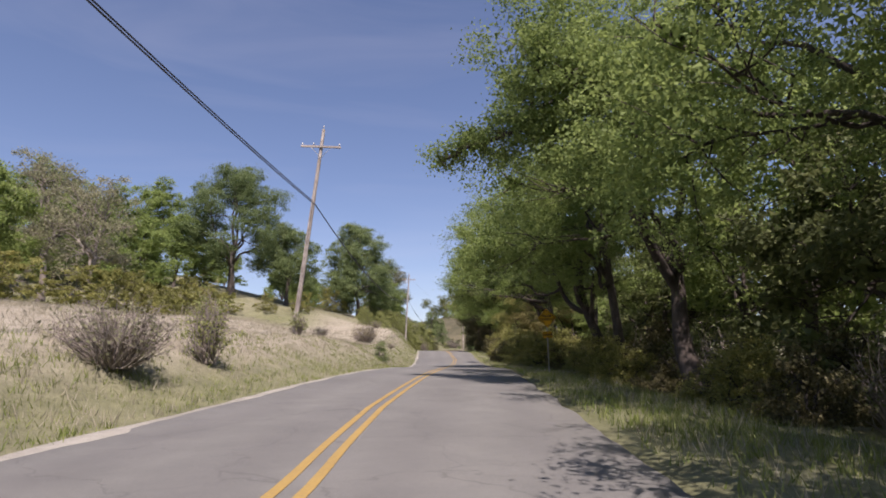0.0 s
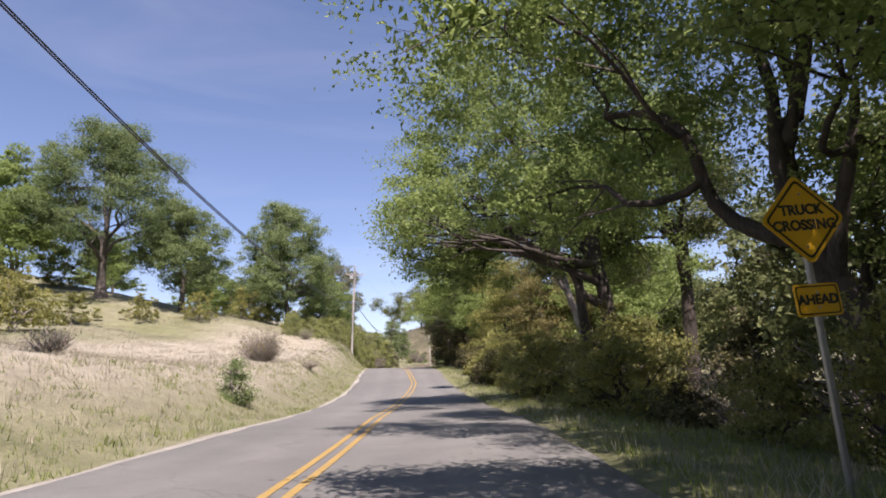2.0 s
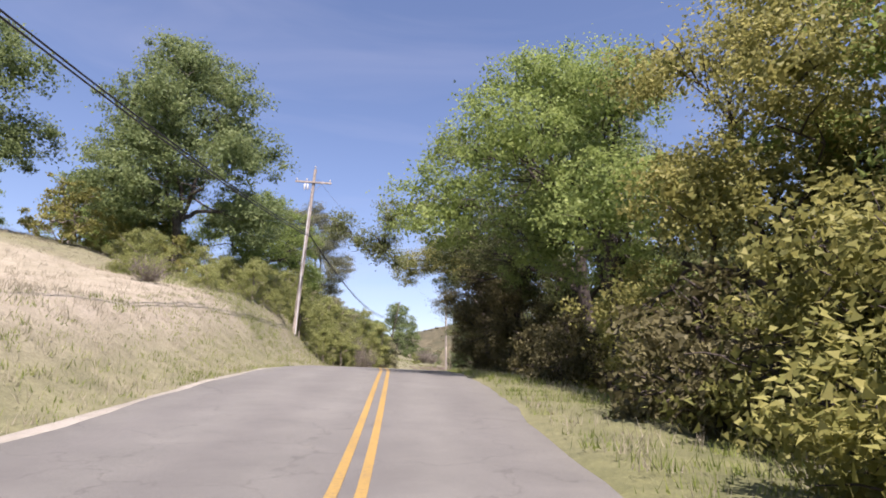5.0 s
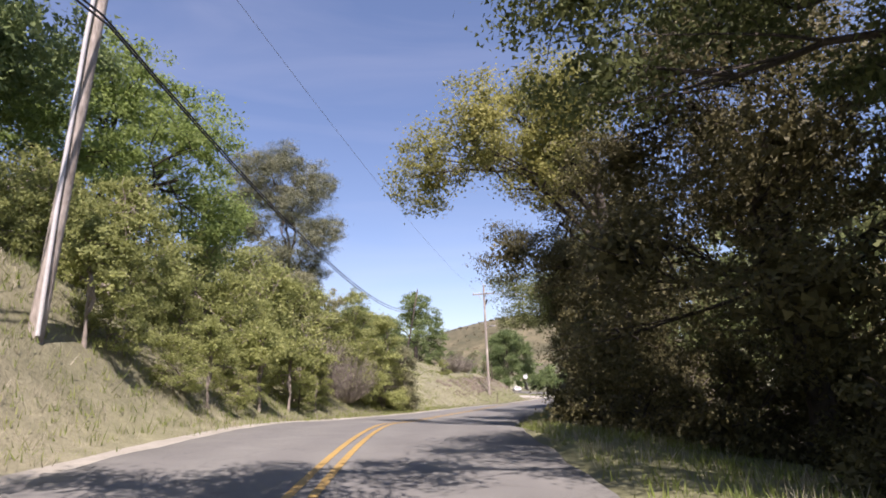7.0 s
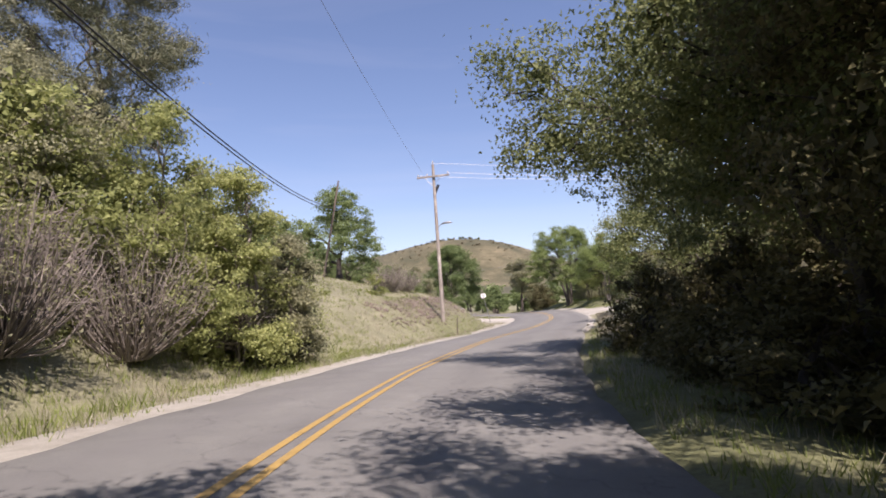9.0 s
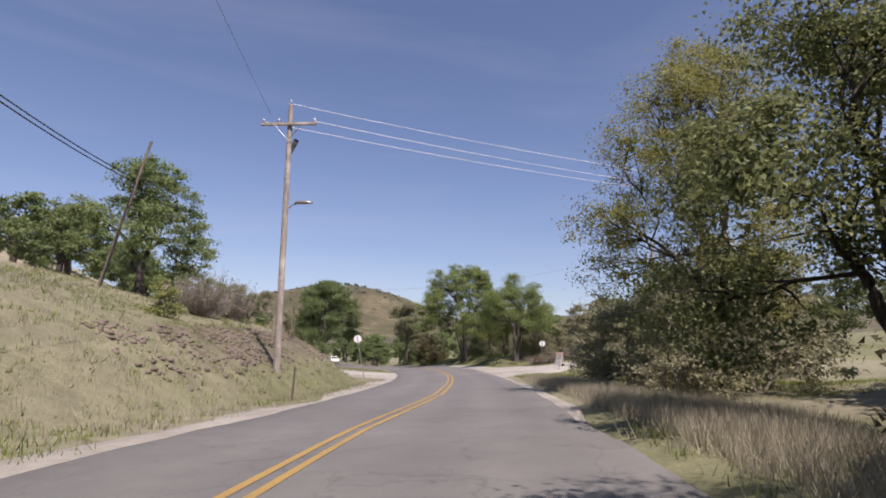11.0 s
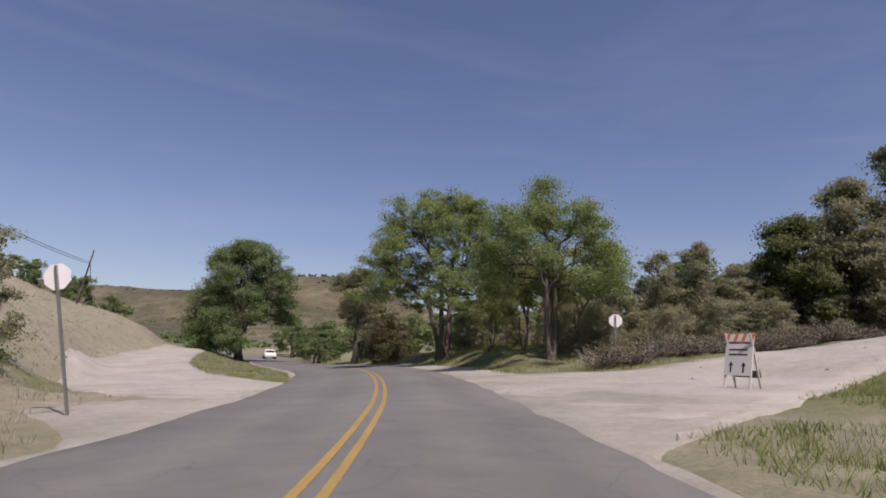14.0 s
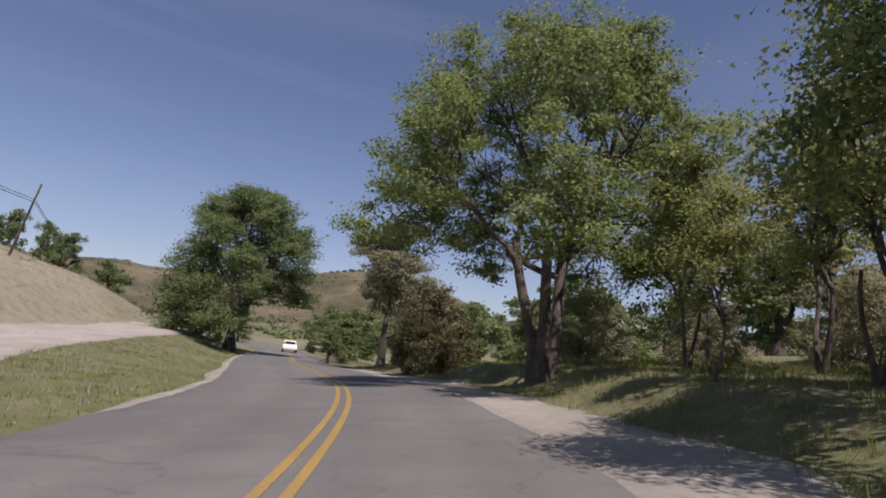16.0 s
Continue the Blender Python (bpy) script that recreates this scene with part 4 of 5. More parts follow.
oak("roadside oak with dense green crown and an arching limb", 9.2, 49.0, 14.0, 6.0, 4.4, LEAF_OAK, DARKBARK, 40000, 0.166, 74, (-3.4, 0.3), 12, 0.34, (-0.9, 0.2), extra=((-6.4, 1.4, 8.0, 2.0), (-6.6, 2.0, 10.2, 2.1), (-5.6, 2.4, 6.9, 1.9), (-7.3, 1.0, 7.4, 1.5), (-7.2, 0.6, 9.2, 1.6), (-6.1, 0.4, 11.8, 2.3), (-5.2, -0.4, 13.2, 2.2), (-7.7, 3.2, 6.7, 1.3), (-6.7, 3.4, 5.9, 1.2), (-5.4, 3.4, 5.8, 1.2), (-8.0, 2.6, 8.0, 1.3), (-7.5, -3.4, 6.7, 1.4), (-7.4, -1.8, 6.1, 1.2),
     (-1.2, 0.1, 4.2, 0.25), (-1.9, 0.2, 5.6, 0.3), (-2.6, 0.3, 6.6, 0.45), (-3.5, 0.4, 7.1, 0.7), (-4.8, 0.7, 6.9, 1.0), (-6.0, 1.4, 6.2, 1.2)), chain=6, group="roadside oaks", twigs=8, fill=0.11)
oak("slender roadside oak with one limb bent over the lane", 8.7, 31.2, 13.0, 3.6, 6.2, LEAF_OAK, DARKBARK, 15000, 0.166, 70, (-0.6, 0.2), 9, 0.24, (-0.4, 0.1),
    extra=((-0.7, 0.0, 4.6, 0.25), (-1.0, 0.0, 6.0, 0.35), (-1.8, 0.0, 6.9, 0.5), (-3.2, 0.0, 7.2, 0.8), (-4.8, 0.0, 6.6, 1.0), (-6.2, 0.0, 6.4, 0.95), (-7.1, 0.0, 6.1, 0.8)), chain=7, group="roadside oaks", twigs=8, fill=0.11)
oak("roadside oak with a pale mottled trunk leaning to the road", 12.2, 62.3, 14.8, 3.9, 8.8, LEAF_OAK, PALEBARK, 21000, 0.15, 75, (-2.2, -0.3), 12, 0.25, (-1.7, 0.5), extra=((-2.4, 0.2, 8.0, 0.35), (-3.6, 0.3, 8.3, 0.45), (-5.4, 0.4, 8.4, 0.6), (-6.4, 0.3, 8.5, 0.75), (-7.5, 0.4, 8.1, 0.85), (-8.2, 0.5, 7.2, 0.65), (-8.1, 0.5, 6.4, 0.45)), chain=7, group="roadside oaks", twigs=9)
crooked = oak("dark crooked oak beside the pale one", 10.7, 57.2, 13.5, 3.4, 5.6, LEAF_LIVE, DARKBARK, 20000, 0.166, 76, (-0.1, 0.0), 11, 0.3, (-0.5, 0.3), group="roadside oaks", twigs=8, fill=0.11)
copy_thing(crooked, pose(12.4, 51.0, drop(12.4, 51.0), 0, 0, 150))
oak("rounded sunlit oak leaning out over the lane", 8.8, 87.0, 13.2, 5.5, 2.6, LEAF_OAK, DARKBARK, 27000, 0.19, 77, (-2.8, 0), 15, 0.28, group="roadside oaks", twigs=5)
oak("yellowish oak in the roadside thicket", 10.0, 79.5, 10.6, 4.6, 0.8, LEAF_YEL, DARKBARK, 17340, 0.183, 78, (0, 0), 11, 0.24, group="roadside oaks")
oak("bronze-tinted oak in the roadside thicket", 12.4, 74.0, 10.6, 4.4, 0.6, LEAF_RED, DARKBARK, 17340, 0.166, 79, (0, 0), 11, 0.24, group="roadside oaks")
oak("large dark oak reaching clear across the road", 11.0, 96.6, 15.6, 4.8, 7.0, LEAF_LIVE, DARKBARK, 26000, 0.166, 80, (-1.4, -0.4), 13, 0.38, (-0.4, 0.3), extra=((-5.0, 0.8, 12.4, 1.5), (-7.4, 1.0, 12.6, 1.4), (-2.0, 0.9, 4.9, 0.9), (-4.4, 1.4, 7.6, 1.2), (-5.6, 1.8, 6.9, 1.0),
    (-0.5, 0.4, 4.0, 0.25), (-0.9, 0.7, 5.2, 0.3), (-1.8, 0.9, 6.6, 0.35), (-2.8, 0.9, 7.9, 0.5), (-4.1, 0.9, 9.2, 0.7), (-6.3, 0.9, 9.7, 0.9), (-8.8, 0.9, 9.4, 1.0), (-10.6, 0.9, 8.7, 1.1), (-11.1, 0.9, 7.2, 1.0), (-10.3, 0.9, 6.2, 0.8), (-12.4, 0.9, 7.4, 1.0), (-13.3, 0.9, 8.3, 0.9)), chain=12, group="roadside oaks", twigs=10)
oak("tall dark oak shading the thicket behind it", 10.9, 100.5, 12.4, 4.0, 4.6, LEAF_LIVE, DARKBARK, 30000, 0.16, 87, (-0.6, 0), 16, 0.3, extra=((-7.3, 2.0, 7.6, 1.2), (-6.3, 2.5, 8.9, 1.4), (-7.0, 2.1, 6.3, 1.0), (-4.9, 2.5, 9.8, 1.5), (-5.0, 2.0, 7.5, 1.4)), group="roadside oaks", twigs=6, lump=0.9, fill=0.14)
oak("oak with thin yellowing crown leaning over the lane", 7.4, 113.0, 12.2, 3.3, 7.4, LEAF_YEL, DARKBARK, 14500, 0.16, 81, (-5.2, 0), 11, 0.2, (-0.9, 0), group="roadside oaks", twigs=8, fill=0.11)
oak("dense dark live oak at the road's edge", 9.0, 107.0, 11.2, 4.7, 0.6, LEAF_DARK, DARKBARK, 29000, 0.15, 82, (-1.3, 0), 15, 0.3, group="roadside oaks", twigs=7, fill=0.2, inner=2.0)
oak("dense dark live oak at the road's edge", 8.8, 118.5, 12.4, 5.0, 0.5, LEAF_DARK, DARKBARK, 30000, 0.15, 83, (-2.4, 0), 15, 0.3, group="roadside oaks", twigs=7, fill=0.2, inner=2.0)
oak("sunlit live oak spreading low beside the lane", 9.2, 123.6, 8.8, 3.9, 2.4, LEAF_LIVE, DARKBARK, 20000, 0.145, 88, (-1.7, 0), 13, 0.2, (-0.6, 0), group="roadside oaks", twigs=7)
oak("live oak with arching limbs over the lane", 12.4, 128.5, 11.5, 5.2, 2.4, LEAF_LIVE, DARKBARK, 34000, 0.15, 84, (-3.2, -0.6), 15, 0.24, (-1.2, -0.3), extra=((-6.6, -0.6, 5.9, 1.4), (-6.9, -0.2, 7.6, 1.4), (-6.1, 0.8, 5.2, 1.2)), group="roadside oaks", twigs=9)
oak("sunlit oak at the end of the thicket", 14.6, 138.5, 8.0, 3.8, 0.4, LEAF_LIVE, DARKBARK, 15895, 0.149, 85, (0, 0), 10, 0.22, group="roadside oaks")
oak("leafy olive oak with bare twig ends at the thicket's end", 19.3, 147.7, 12.4, 3.9, 2.4, LEAF_YEL, DARKBARK, 25000, 0.135, 86, (-0.9, 0), 17, 0.15, (-0.7, 0), group="roadside oaks", twigs=9, fill=0.05)

# copies out of view near the start, added to shade the right lane
for y, t in ((3.2, 4), (-5.0, -12)):
    copy_thing(first, pose(9.7, y, drop(9.7, y), 0, 0, t) @ Matrix.Scale(0.9, 4))
back = oak("green oak deep in the roadside woods", 17.0, 6.0, 15.0, 5.4, 2.2, LEAF_OAK, DARKBARK, 4800, 0.38, 91, lobes=12, thick=0.28, tight=0.42, group="woodland oaks")
# more unseen oaks behind the start, added only for their shadows
for x, y in ((9.6, -14), (15, -6), (16, -18), (9.5, -25)):
    copy_thing(back, pose(x, y, drop(x, y), 0, 0, y * 40))
live = oak("dark live oak deep in the roadside woods", 18.0, 84.0, 10.5, 4.8, 0.8, LEAF_LIVE, DARKBARK, 4400, 0.38, 92, lobes=12, thick=0.28, tight=0.4, group="woodland oaks")
for k in range(11):
    y = 13 + k * 6.6
    for x, s in ((15.5 + rr.uniform(-1.5, 1.5), rr.uniform(0.85, 1.05)), (23.5 + rr.uniform(-2, 2), rr.uniform(0.95, 1.15))):
        yy = y + rr.uniform(-2, 2)
        if x < 19 and 47 < yy < 69:
            continue
        s2 = s * (0.74 if yy > 66 else 1)
        copy_thing(back if rr.random() < 0.6 else live, pose(x, yy, drop(x, yy) - 0.1, 0, 0, rr.uniform(0, 360)) @ Matrix.Diagonal((s, s, s2, 1)))
for x, y, s in ((18.5, 80, 0.78), (24, 82, 0.8), (17.2, 75, 0.76), (21.5, 76, 0.78), (28, 84, 0.85)):
    copy_thing(back, pose(x, y, drop(x, y) - 0.1, 0, 0, x * 70) @ Matrix.Diagonal((0.9, 0.9, s, 1)))
for x, y, s in ((16, 92, 0.9), (17, 100, 1.1), (16.5, 110, 1.1), (16, 121, 1.1), (17.5, 131, 1.0), (24, 105, 1.2), (24, 117, 1.2), (25, 128, 1.2), (24, 138, 1.0), (32, 112, 1.2), (33, 126, 1.2), (30, 140, 1.0), (29, 90, 1.1), (36, 100, 1.2)):
    copy_thing(live, pose(x, y, drop(x, y) - 0.1, 0, 0, rr.uniform(0, 360)) @ Matrix.Scale(s, 4))
# undergrowth in two leaf tones: shade and sunlight are put into their colours
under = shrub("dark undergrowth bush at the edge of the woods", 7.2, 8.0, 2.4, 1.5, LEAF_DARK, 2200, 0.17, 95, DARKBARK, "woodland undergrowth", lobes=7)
thin = twiggy("tangled bare undergrowth below the oaks", 9.5, 15.0, 2.4, 1.5, 96, 60, LEAF_LIVE, 500, "woodland undergrowth")
lit = shrub("olive undergrowth bush in a sunlit leaf tone at the edge of the woods", 8.2, 68.0, 3.4, 2.0, LEAF_YEL, 3800, 0.155, 97, DARKBARK, "woodland undergrowth", lobes=8)
for k in range(44):
    y = 6 + k * 3.0
    if y > 136:
        break
    x = 7.8 + rr.uniform(-0.9, 1.8) + max(0.0, (y - 118) * 0.16)
    s = rr.uniform(0.6, 1.25) * (1.25 if 66 < y < 130 else 0.85)
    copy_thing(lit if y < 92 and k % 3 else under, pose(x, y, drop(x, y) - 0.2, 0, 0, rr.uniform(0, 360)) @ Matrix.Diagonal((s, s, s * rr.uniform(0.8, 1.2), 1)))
    x2, y2 = x + rr.uniform(2.0, 4.5), y + rr.uniform(-1.5, 1.5)
    copy_thing(thin if k % 2 else under, pose(x2, y2, drop(x2, y2) - 0.1, 0, 0, rr.uniform(0, 360)) @ Matrix.Scale(rr.uniform(0.9, 1.6), 4))

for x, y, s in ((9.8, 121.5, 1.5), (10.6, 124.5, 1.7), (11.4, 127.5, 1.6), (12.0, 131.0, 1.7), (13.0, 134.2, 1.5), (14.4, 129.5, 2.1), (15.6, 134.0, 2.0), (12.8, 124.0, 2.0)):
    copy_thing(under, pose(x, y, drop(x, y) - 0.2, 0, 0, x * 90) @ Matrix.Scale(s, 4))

# thicket before the junction, on the right
thicket = shrub("tall olive-green roadside bush with bare twig ends", 21.6, 157.5, 4.2, 2.6, LEAF_GREY, 6000, 0.155, 101, group="junction thicket", lobes=10)
for x, y, s, t in ((22.0, 158.6, 0.8, 40), (25.0, 158.5, 1.1, 130), (28.5, 158.5, 1.2, 300), (19.6, 153.0, 1.0, 80), (23.5, 154.0, 1.3, 10), (27.5, 156.5, 1.3, 170), (32, 158.5, 1.2, 250), (17.2, 147.5, 0.8, 330), (21, 148, 1.2, 30)):
    copy_thing(thicket, pose(x, y, drop(x, y) - 0.1, 0, 0, t) @ Matrix.Diagonal((s, s, s * rr.uniform(0.85, 1.1), 1)))

# round the junction
br = np.random.RandomState(3)
oak("great spreading valley oak with forked trunk by the bend", 29.6, 202.2, 12.2, 6.3, 2.4, LEAF_VALLEY, BARK, 56000, 0.18, 111, (-0.2, 0), 44, 0.36, (0.0, 0.0), lump=0.66, fill=0.03, per=60, stems=3, spread=1.2, twigs=7, group="junction oaks")
oak("leafy oak with several stems and ragged crown beside the bend", 30.2, 187.8, 7.9, 3.8, 2.7, LEAF_VALLEY, BARK, 26000, 0.15, 112, (-0.3, -0.2), 26, 0.2, lump=0.6, stems=2, spread=0.3, twigs=7, fill=0.04,
    extra=((3.0, -0.8, 4.2, 1.1), (3.5, 0.4, 5.4, 0.8), (2.1, 0.2, 7.6, 0.8), (-0.2, 0.2, 8.2, 0.9), (-3.2, -1.0, 6.2, 0.9)), group="junction oaks")
oak("dense round oak on the grass island between tracks", 16.2, 240.5, 17.8 - drop(16.2, 240.5), 6.9, 0.7, LEAF_BLUE, DARKBARK, 44000, 0.28, 113, (0, 0), 30, 0.45, extra=tuple((4.6 * math.cos(a), 4.6 * math.sin(a), 2.3, 1.9) for a in (0.3, 1.3, 2.4, 3.4, 4.5, 5.5)), lump=0.8, tight=0.45, group="junction oaks")
slim = tree("young_tree", "slim young tree in sparse leaf behind the verge", "tree", 31.2, 197.2, dome(np.random.RandomState(9), 1.5, 1.8, 5.6, 8), 2.0, 0.07, LEAF_BUSH, BARK, 2600, 0.15, 114, twigs=6, group="verge saplings", stems=2, spread=0.25)
for x, y, s, t in ((32.2, 194.4, 1.1, 60), (30.8, 192.0, 0.9, 140), (33.6, 191.0, 1.0, 200), (31.6, 190.0, 0.8, 310), (34.6, 196.5, 1.0, 20), (29.9, 194.6, 0.7, 100)):
    copy_thing(slim, pose(x, y, drop(x, y), 0, 0, t) @ Matrix.Scale(s, 4))
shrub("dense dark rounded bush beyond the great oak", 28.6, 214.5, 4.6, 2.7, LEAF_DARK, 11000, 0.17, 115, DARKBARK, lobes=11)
oak("grey-green willow-like tree beyond the bend", 27.5, 224.0, 10.2, 4.0, 0.4, LEAF_GREY, DARKBARK, 13000, 0.24, 116, lobes=11, group="valley trees")
copy_thing(thicket, pose(33, 206, drop(33, 206), 0, 0, 90) @ Matrix.Scale(0.75, 4))
for x, y, s in ((31.4, 189.4, 0.3), (32.6, 188.4, 0.4), (33.0, 192.0, 0.45), (34.0, 189.5, 0.62), (35.5, 191.8, 0.66), (34.2, 195.0, 0.6), (36.2, 194.2, 0.7), (38.4, 192.4, 0.75), (37.6, 198.8, 0.72), (33.5, 199.5, 0.5), (36, 203, 0.6), (35, 209, 0.7), (37.5, 196, 0.6), (34.5, 193.0, 0.5), (37, 190, 0.55), (33.2, 187.5, 0.5), (36, 186.5, 0.6), (40, 187.5, 0.7), (44, 187.5, 0.6), (43, 193, 0.9), (48.5, 188, 0.8)):
    copy_thing(thicket, pose(x, y, drop(x, y) - 0.15, 0, 0, rr.uniform(0, 360)) @ Matrix.Scale(s, 4))
brambles = []
for k in range(20):
    x = 30.6 + k * 1.5
    y = 184.2 + rr.uniform(-0.5, 0.7) - k * 0.09
    if k < 3:
        brambles.append(twiggy("low brown bramble bank beside the dirt track", x, y, rr.uniform(0.8, 1.2), 1.4, 120 + k, 130, LEAF_SCRUB, 900, "bramble bank"))
    else:
        copy_thing(brambles[k % 3], pose(x, y, drop(x, y), 0, 0, rr.uniform(0, 360)))
for x, y, s in ((41, 205, 0.8), (50, 200, 0.9), (47, 212, 0.8), (40, 220, 0.75), (58, 192, 0.9), (54, 206, 1.0), (66, 186, 1.1), (70, 196, 1.2), (63, 203, 1.1), (36, 230, 0.8), (33, 243, 0.7), (44, 236, 0.9), (28, 256, 0.7), (38, 262, 0.9), (27, 266, 0.7), (50, 252, 0.9), (10, 280, 0.6), (12, 290, 0.8), (75, 180, 1.2), (80, 192, 1.2), (26, 240, 0.6), (30, 234, 0.7), (24.5, 233, 0.45), (27, 248, 0.8), (33, 252, 0.9), (26, 280, 0.9), (31, 272, 1.0),  (42, 274, 1.1), (27, 292, 1.1), (55, 232, 1.1), (52, 262, 1.1), (62, 218, 1.1), (36, 215, 0.7), (45, 226, 0.9)):
    copy_thing(live if x > 57 else hill_tree, pose(x, y, drop(x, y) - 0.1, 0, 0, rr.uniform(0, 360)) @ Matrix.Scale(s * (0.8 if x > 57 else 1.1), 4))


for k, (x, y, top, w, leaf) in enumerate(((47.2, 189.0, 13.2, 2.4, LEAF_LIVE), (50.4, 187.6, 15.6, 3.0, LEAF_GREY), (54.6, 186.4, 19.0, 3.2, LEAF_LIVE), (58.5, 184.5, 18.0, 3.4, LEAF_BLUE), (53.0, 190.5, 14.5, 3.0, LEAF_BLUE))):
    oak("tall dark evergreen oak above the dirt track", x, y, top - drop(x, y), w, 0.3, leaf, DARKBARK, 15000, 0.24, 460 + k, lobes=16, thick=0.22, group="track oaks")
for k, (x, y, top, w) in enumerate(((38.6, 190.6, 10.6, 1.9), (41.0, 190.2, 11.3, 1.8), (43.4, 189.8, 10.2, 2.0), (45.4, 190.4, 10.6, 2.0), (36.6, 192.0, 9.2, 1.8))):
    shrub("tall grey-green willow bush behind the bramble bank", x, y, top - drop(x, y), w, LEAF_GREY, 7000, 0.17, 480 + k, group="willow bushes", lobes=11)


# ---- far woods and grass ----
def far_woods(name, label, count, r0, r1, mat, seed, size, level, tall=1.15, per=26, arc=math.pi):
    r = np.random.RandomState(seed)
    a, q = r.uniform(-arc, arc, count * 3), np.sqrt(r.uniform(r0**2, r1**2, count * 3))
    x, y = 15 + q * np.sin(a), 150 + q * np.cos(a)
    keep = waves(x, y, 130, seed + 1) + r.normal(0, 0.35, len(x)) > level
    i, d = on_road(x, y)
    keep &= np.abs(d) > 30
    x, y = x[keep][:count], y[keep][:count]
    z = ground(x, y) - 1.6 * smooth((np.hypot(x - 10, y - 120) - 250) / 200)
    s = size * r.uniform(0.6, 1.3, len(x))
    way = unit(r.normal(0, 1, (len(x), per, 3)) + [0, 0, 0.35])
    way[:, :, 2] = np.abs(way[:, :, 2])
    pts = np.stack([x, y, z], 1)[:, None, :] + way * (s[:, None, None] * r.uniform(0.15, 1.05, (len(x), per, 1))) * [1, 1, tall]
    nor = unit(way + r.normal(0, 0.45, way.shape))
    v, f = leaves(pts.reshape(-1, 3), nor.reshape(-1, 3), size * 0.62, size * 0.5, r)
    tagged(new(name, mesh_of(name, v, f, mat)), label, "woods", kind="stuff")


far_woods("far_woods", "scattered oaks and scrub over the distant hills", 2300, 140, 620, LEAF_BLUE, 201, 4.0, -0.25, 1.0)
far_woods("far_scrub", "brown and green brush on the far ridges", 5200, 300, 1250, LEAF_SCRUB, 202, 3.4, -1.3, 0.55, 16, 0.75)
rv, rf, rn = [], [], np.random.RandomState(5)
for k in range(5):
    x, y = 92 + k * 9 + rn.uniform(-4, 4), 872 + rn.uniform(-6, 6)
    w = unit(rn.normal(0, 1, (60, 3)) + [0, 0, 0.4])
    p = np.array([x, y, drop(x, y) - 0.4]) + w * rn.uniform(1.8, 3.0) * rn.uniform(0.25, 1.0, (60, 1)) * [1.1, 1.1, 0.85]
    v, f = leaves(p, w, 1.7, 1.4, rn)
    rv.append(v); rf.append(f + 3 * 60 * k)
tagged(new("ridge_trees", mesh_of("ridge_trees", np.vstack(rv), np.vstack(rf), LEAF_LIVE)), "row of small dark trees along the hilltop", "woods", kind="stuff")


def grass(name, label, mat, count, y0, y1, d0, d1, low, high, seed, lean=0.35, near_bias=1.0, blade=0.018):
    """Blades in tufts, between two distances to the right of the road's middle."""
    r = np.random.RandomState(seed)
    rows = np.where((MID[:, 1] > y0) & (MID[:, 1] < y1))[0]
    tufts = count // 7
    i = rows[r.randint(0, len(rows), tufts)]
    d = d0 + (d1 - d0) * r.uniform(0, 1, tufts) ** near_bias
    xy = MID[i, :2] + RIGHT[i] * d[:, None] + TAN[i] * r.uniform(-0.5, 0.5, (tufts, 1))
    ok = np.ones(tufts, bool)
    for line in (TRACK_LEFT, TRACK_RIGHT):
        k, e = on_road(xy[:, 0], xy[:, 1], line)
        ok &= np.abs(e) > line[k, 2] + 0.1
    k, e = on_road(xy[:, 0], xy[:, 1])
    ok &= np.abs(e) > 3.75
    patch = waves(xy[:, 0], xy[:, 1], 6.0, seed + 3)
    ok &= patch + r.normal(0, 0.5, tufts) > -0.7
    xy, patch = xy[ok], patch[ok]
    root = np.repeat(np.column_stack([xy, ground(xy[:, 0], xy[:, 1]) - 0.02]), 7, 0)
    n = len(root)
    root[:, :2] += r.normal(0, 0.1, (n, 2))
    h = r.uniform(low, high, n) * np.repeat(1 + 0.35 * patch, 7).clip(0.45, 1.6)
    a = r.uniform(0, 2 * math.pi, n)
    side = np.column_stack([np.cos(a), np.sin(a), 0 * a]) * (blade * r.uniform(0.6, 1.5, n))[:, None]
    tip = root + np.column_stack([r.normal(0, lean, n) * h, r.normal(0, lean, n) * h, h])
    v = np.stack([root - side, root + side, tip], 1).reshape(-1, 3)
    tagged(new(name, mesh_of(name, v, np.arange(3 * n).reshape(-1, 3), mat)), label, "grass", kind="stuff")


grass("dry_grass", "tall dry straw-coloured meadow grass on the bank", STRAW, 140000, -8, 108, -27, -6.4, 0.09, 0.25, 301, lean=0.6, blade=0.007)
grass("verge_grass", "short mixed green and straw grass on the verge", BLADE, 52500, -6, 140, -7.8, -3.9, 0.06, 0.19, 302, blade=0.009)
grass("verge_straw", "thin straw stalks among the verge grass", STRAW, 30000, -6, 175, -8.5, -4.0, 0.1, 0.3, 303, blade=0.008)
grass("bank_grass", "dry and green grass under the bank bushes", BLADE, 30000, 94, 142, -13, -4.4, 0.1, 0.28, 304, blade=0.01)
grass("slope_green", "short olive-green grass on the hill slope", BLADE, 34000, 130, 166, -26, -4.5, 0.06, 0.2, 312, blade=0.012)
grass("slope_grass", "dry grass on the hill slope", STRAW, 45000, 140, 260, -32, -4.5, 0.08, 0.24, 305, blade=0.013)
grass("shade_grass", "green grass on the shaded verge", BLADE, 63750, -4, 142, 3.7, 8.5, 0.06, 0.22, 306, blade=0.009)
grass("shade_straw", "dry stalks on the shaded verge", STRAW, 10000, -4, 142, 3.8, 7.0, 0.1, 0.34, 307, blade=0.007)
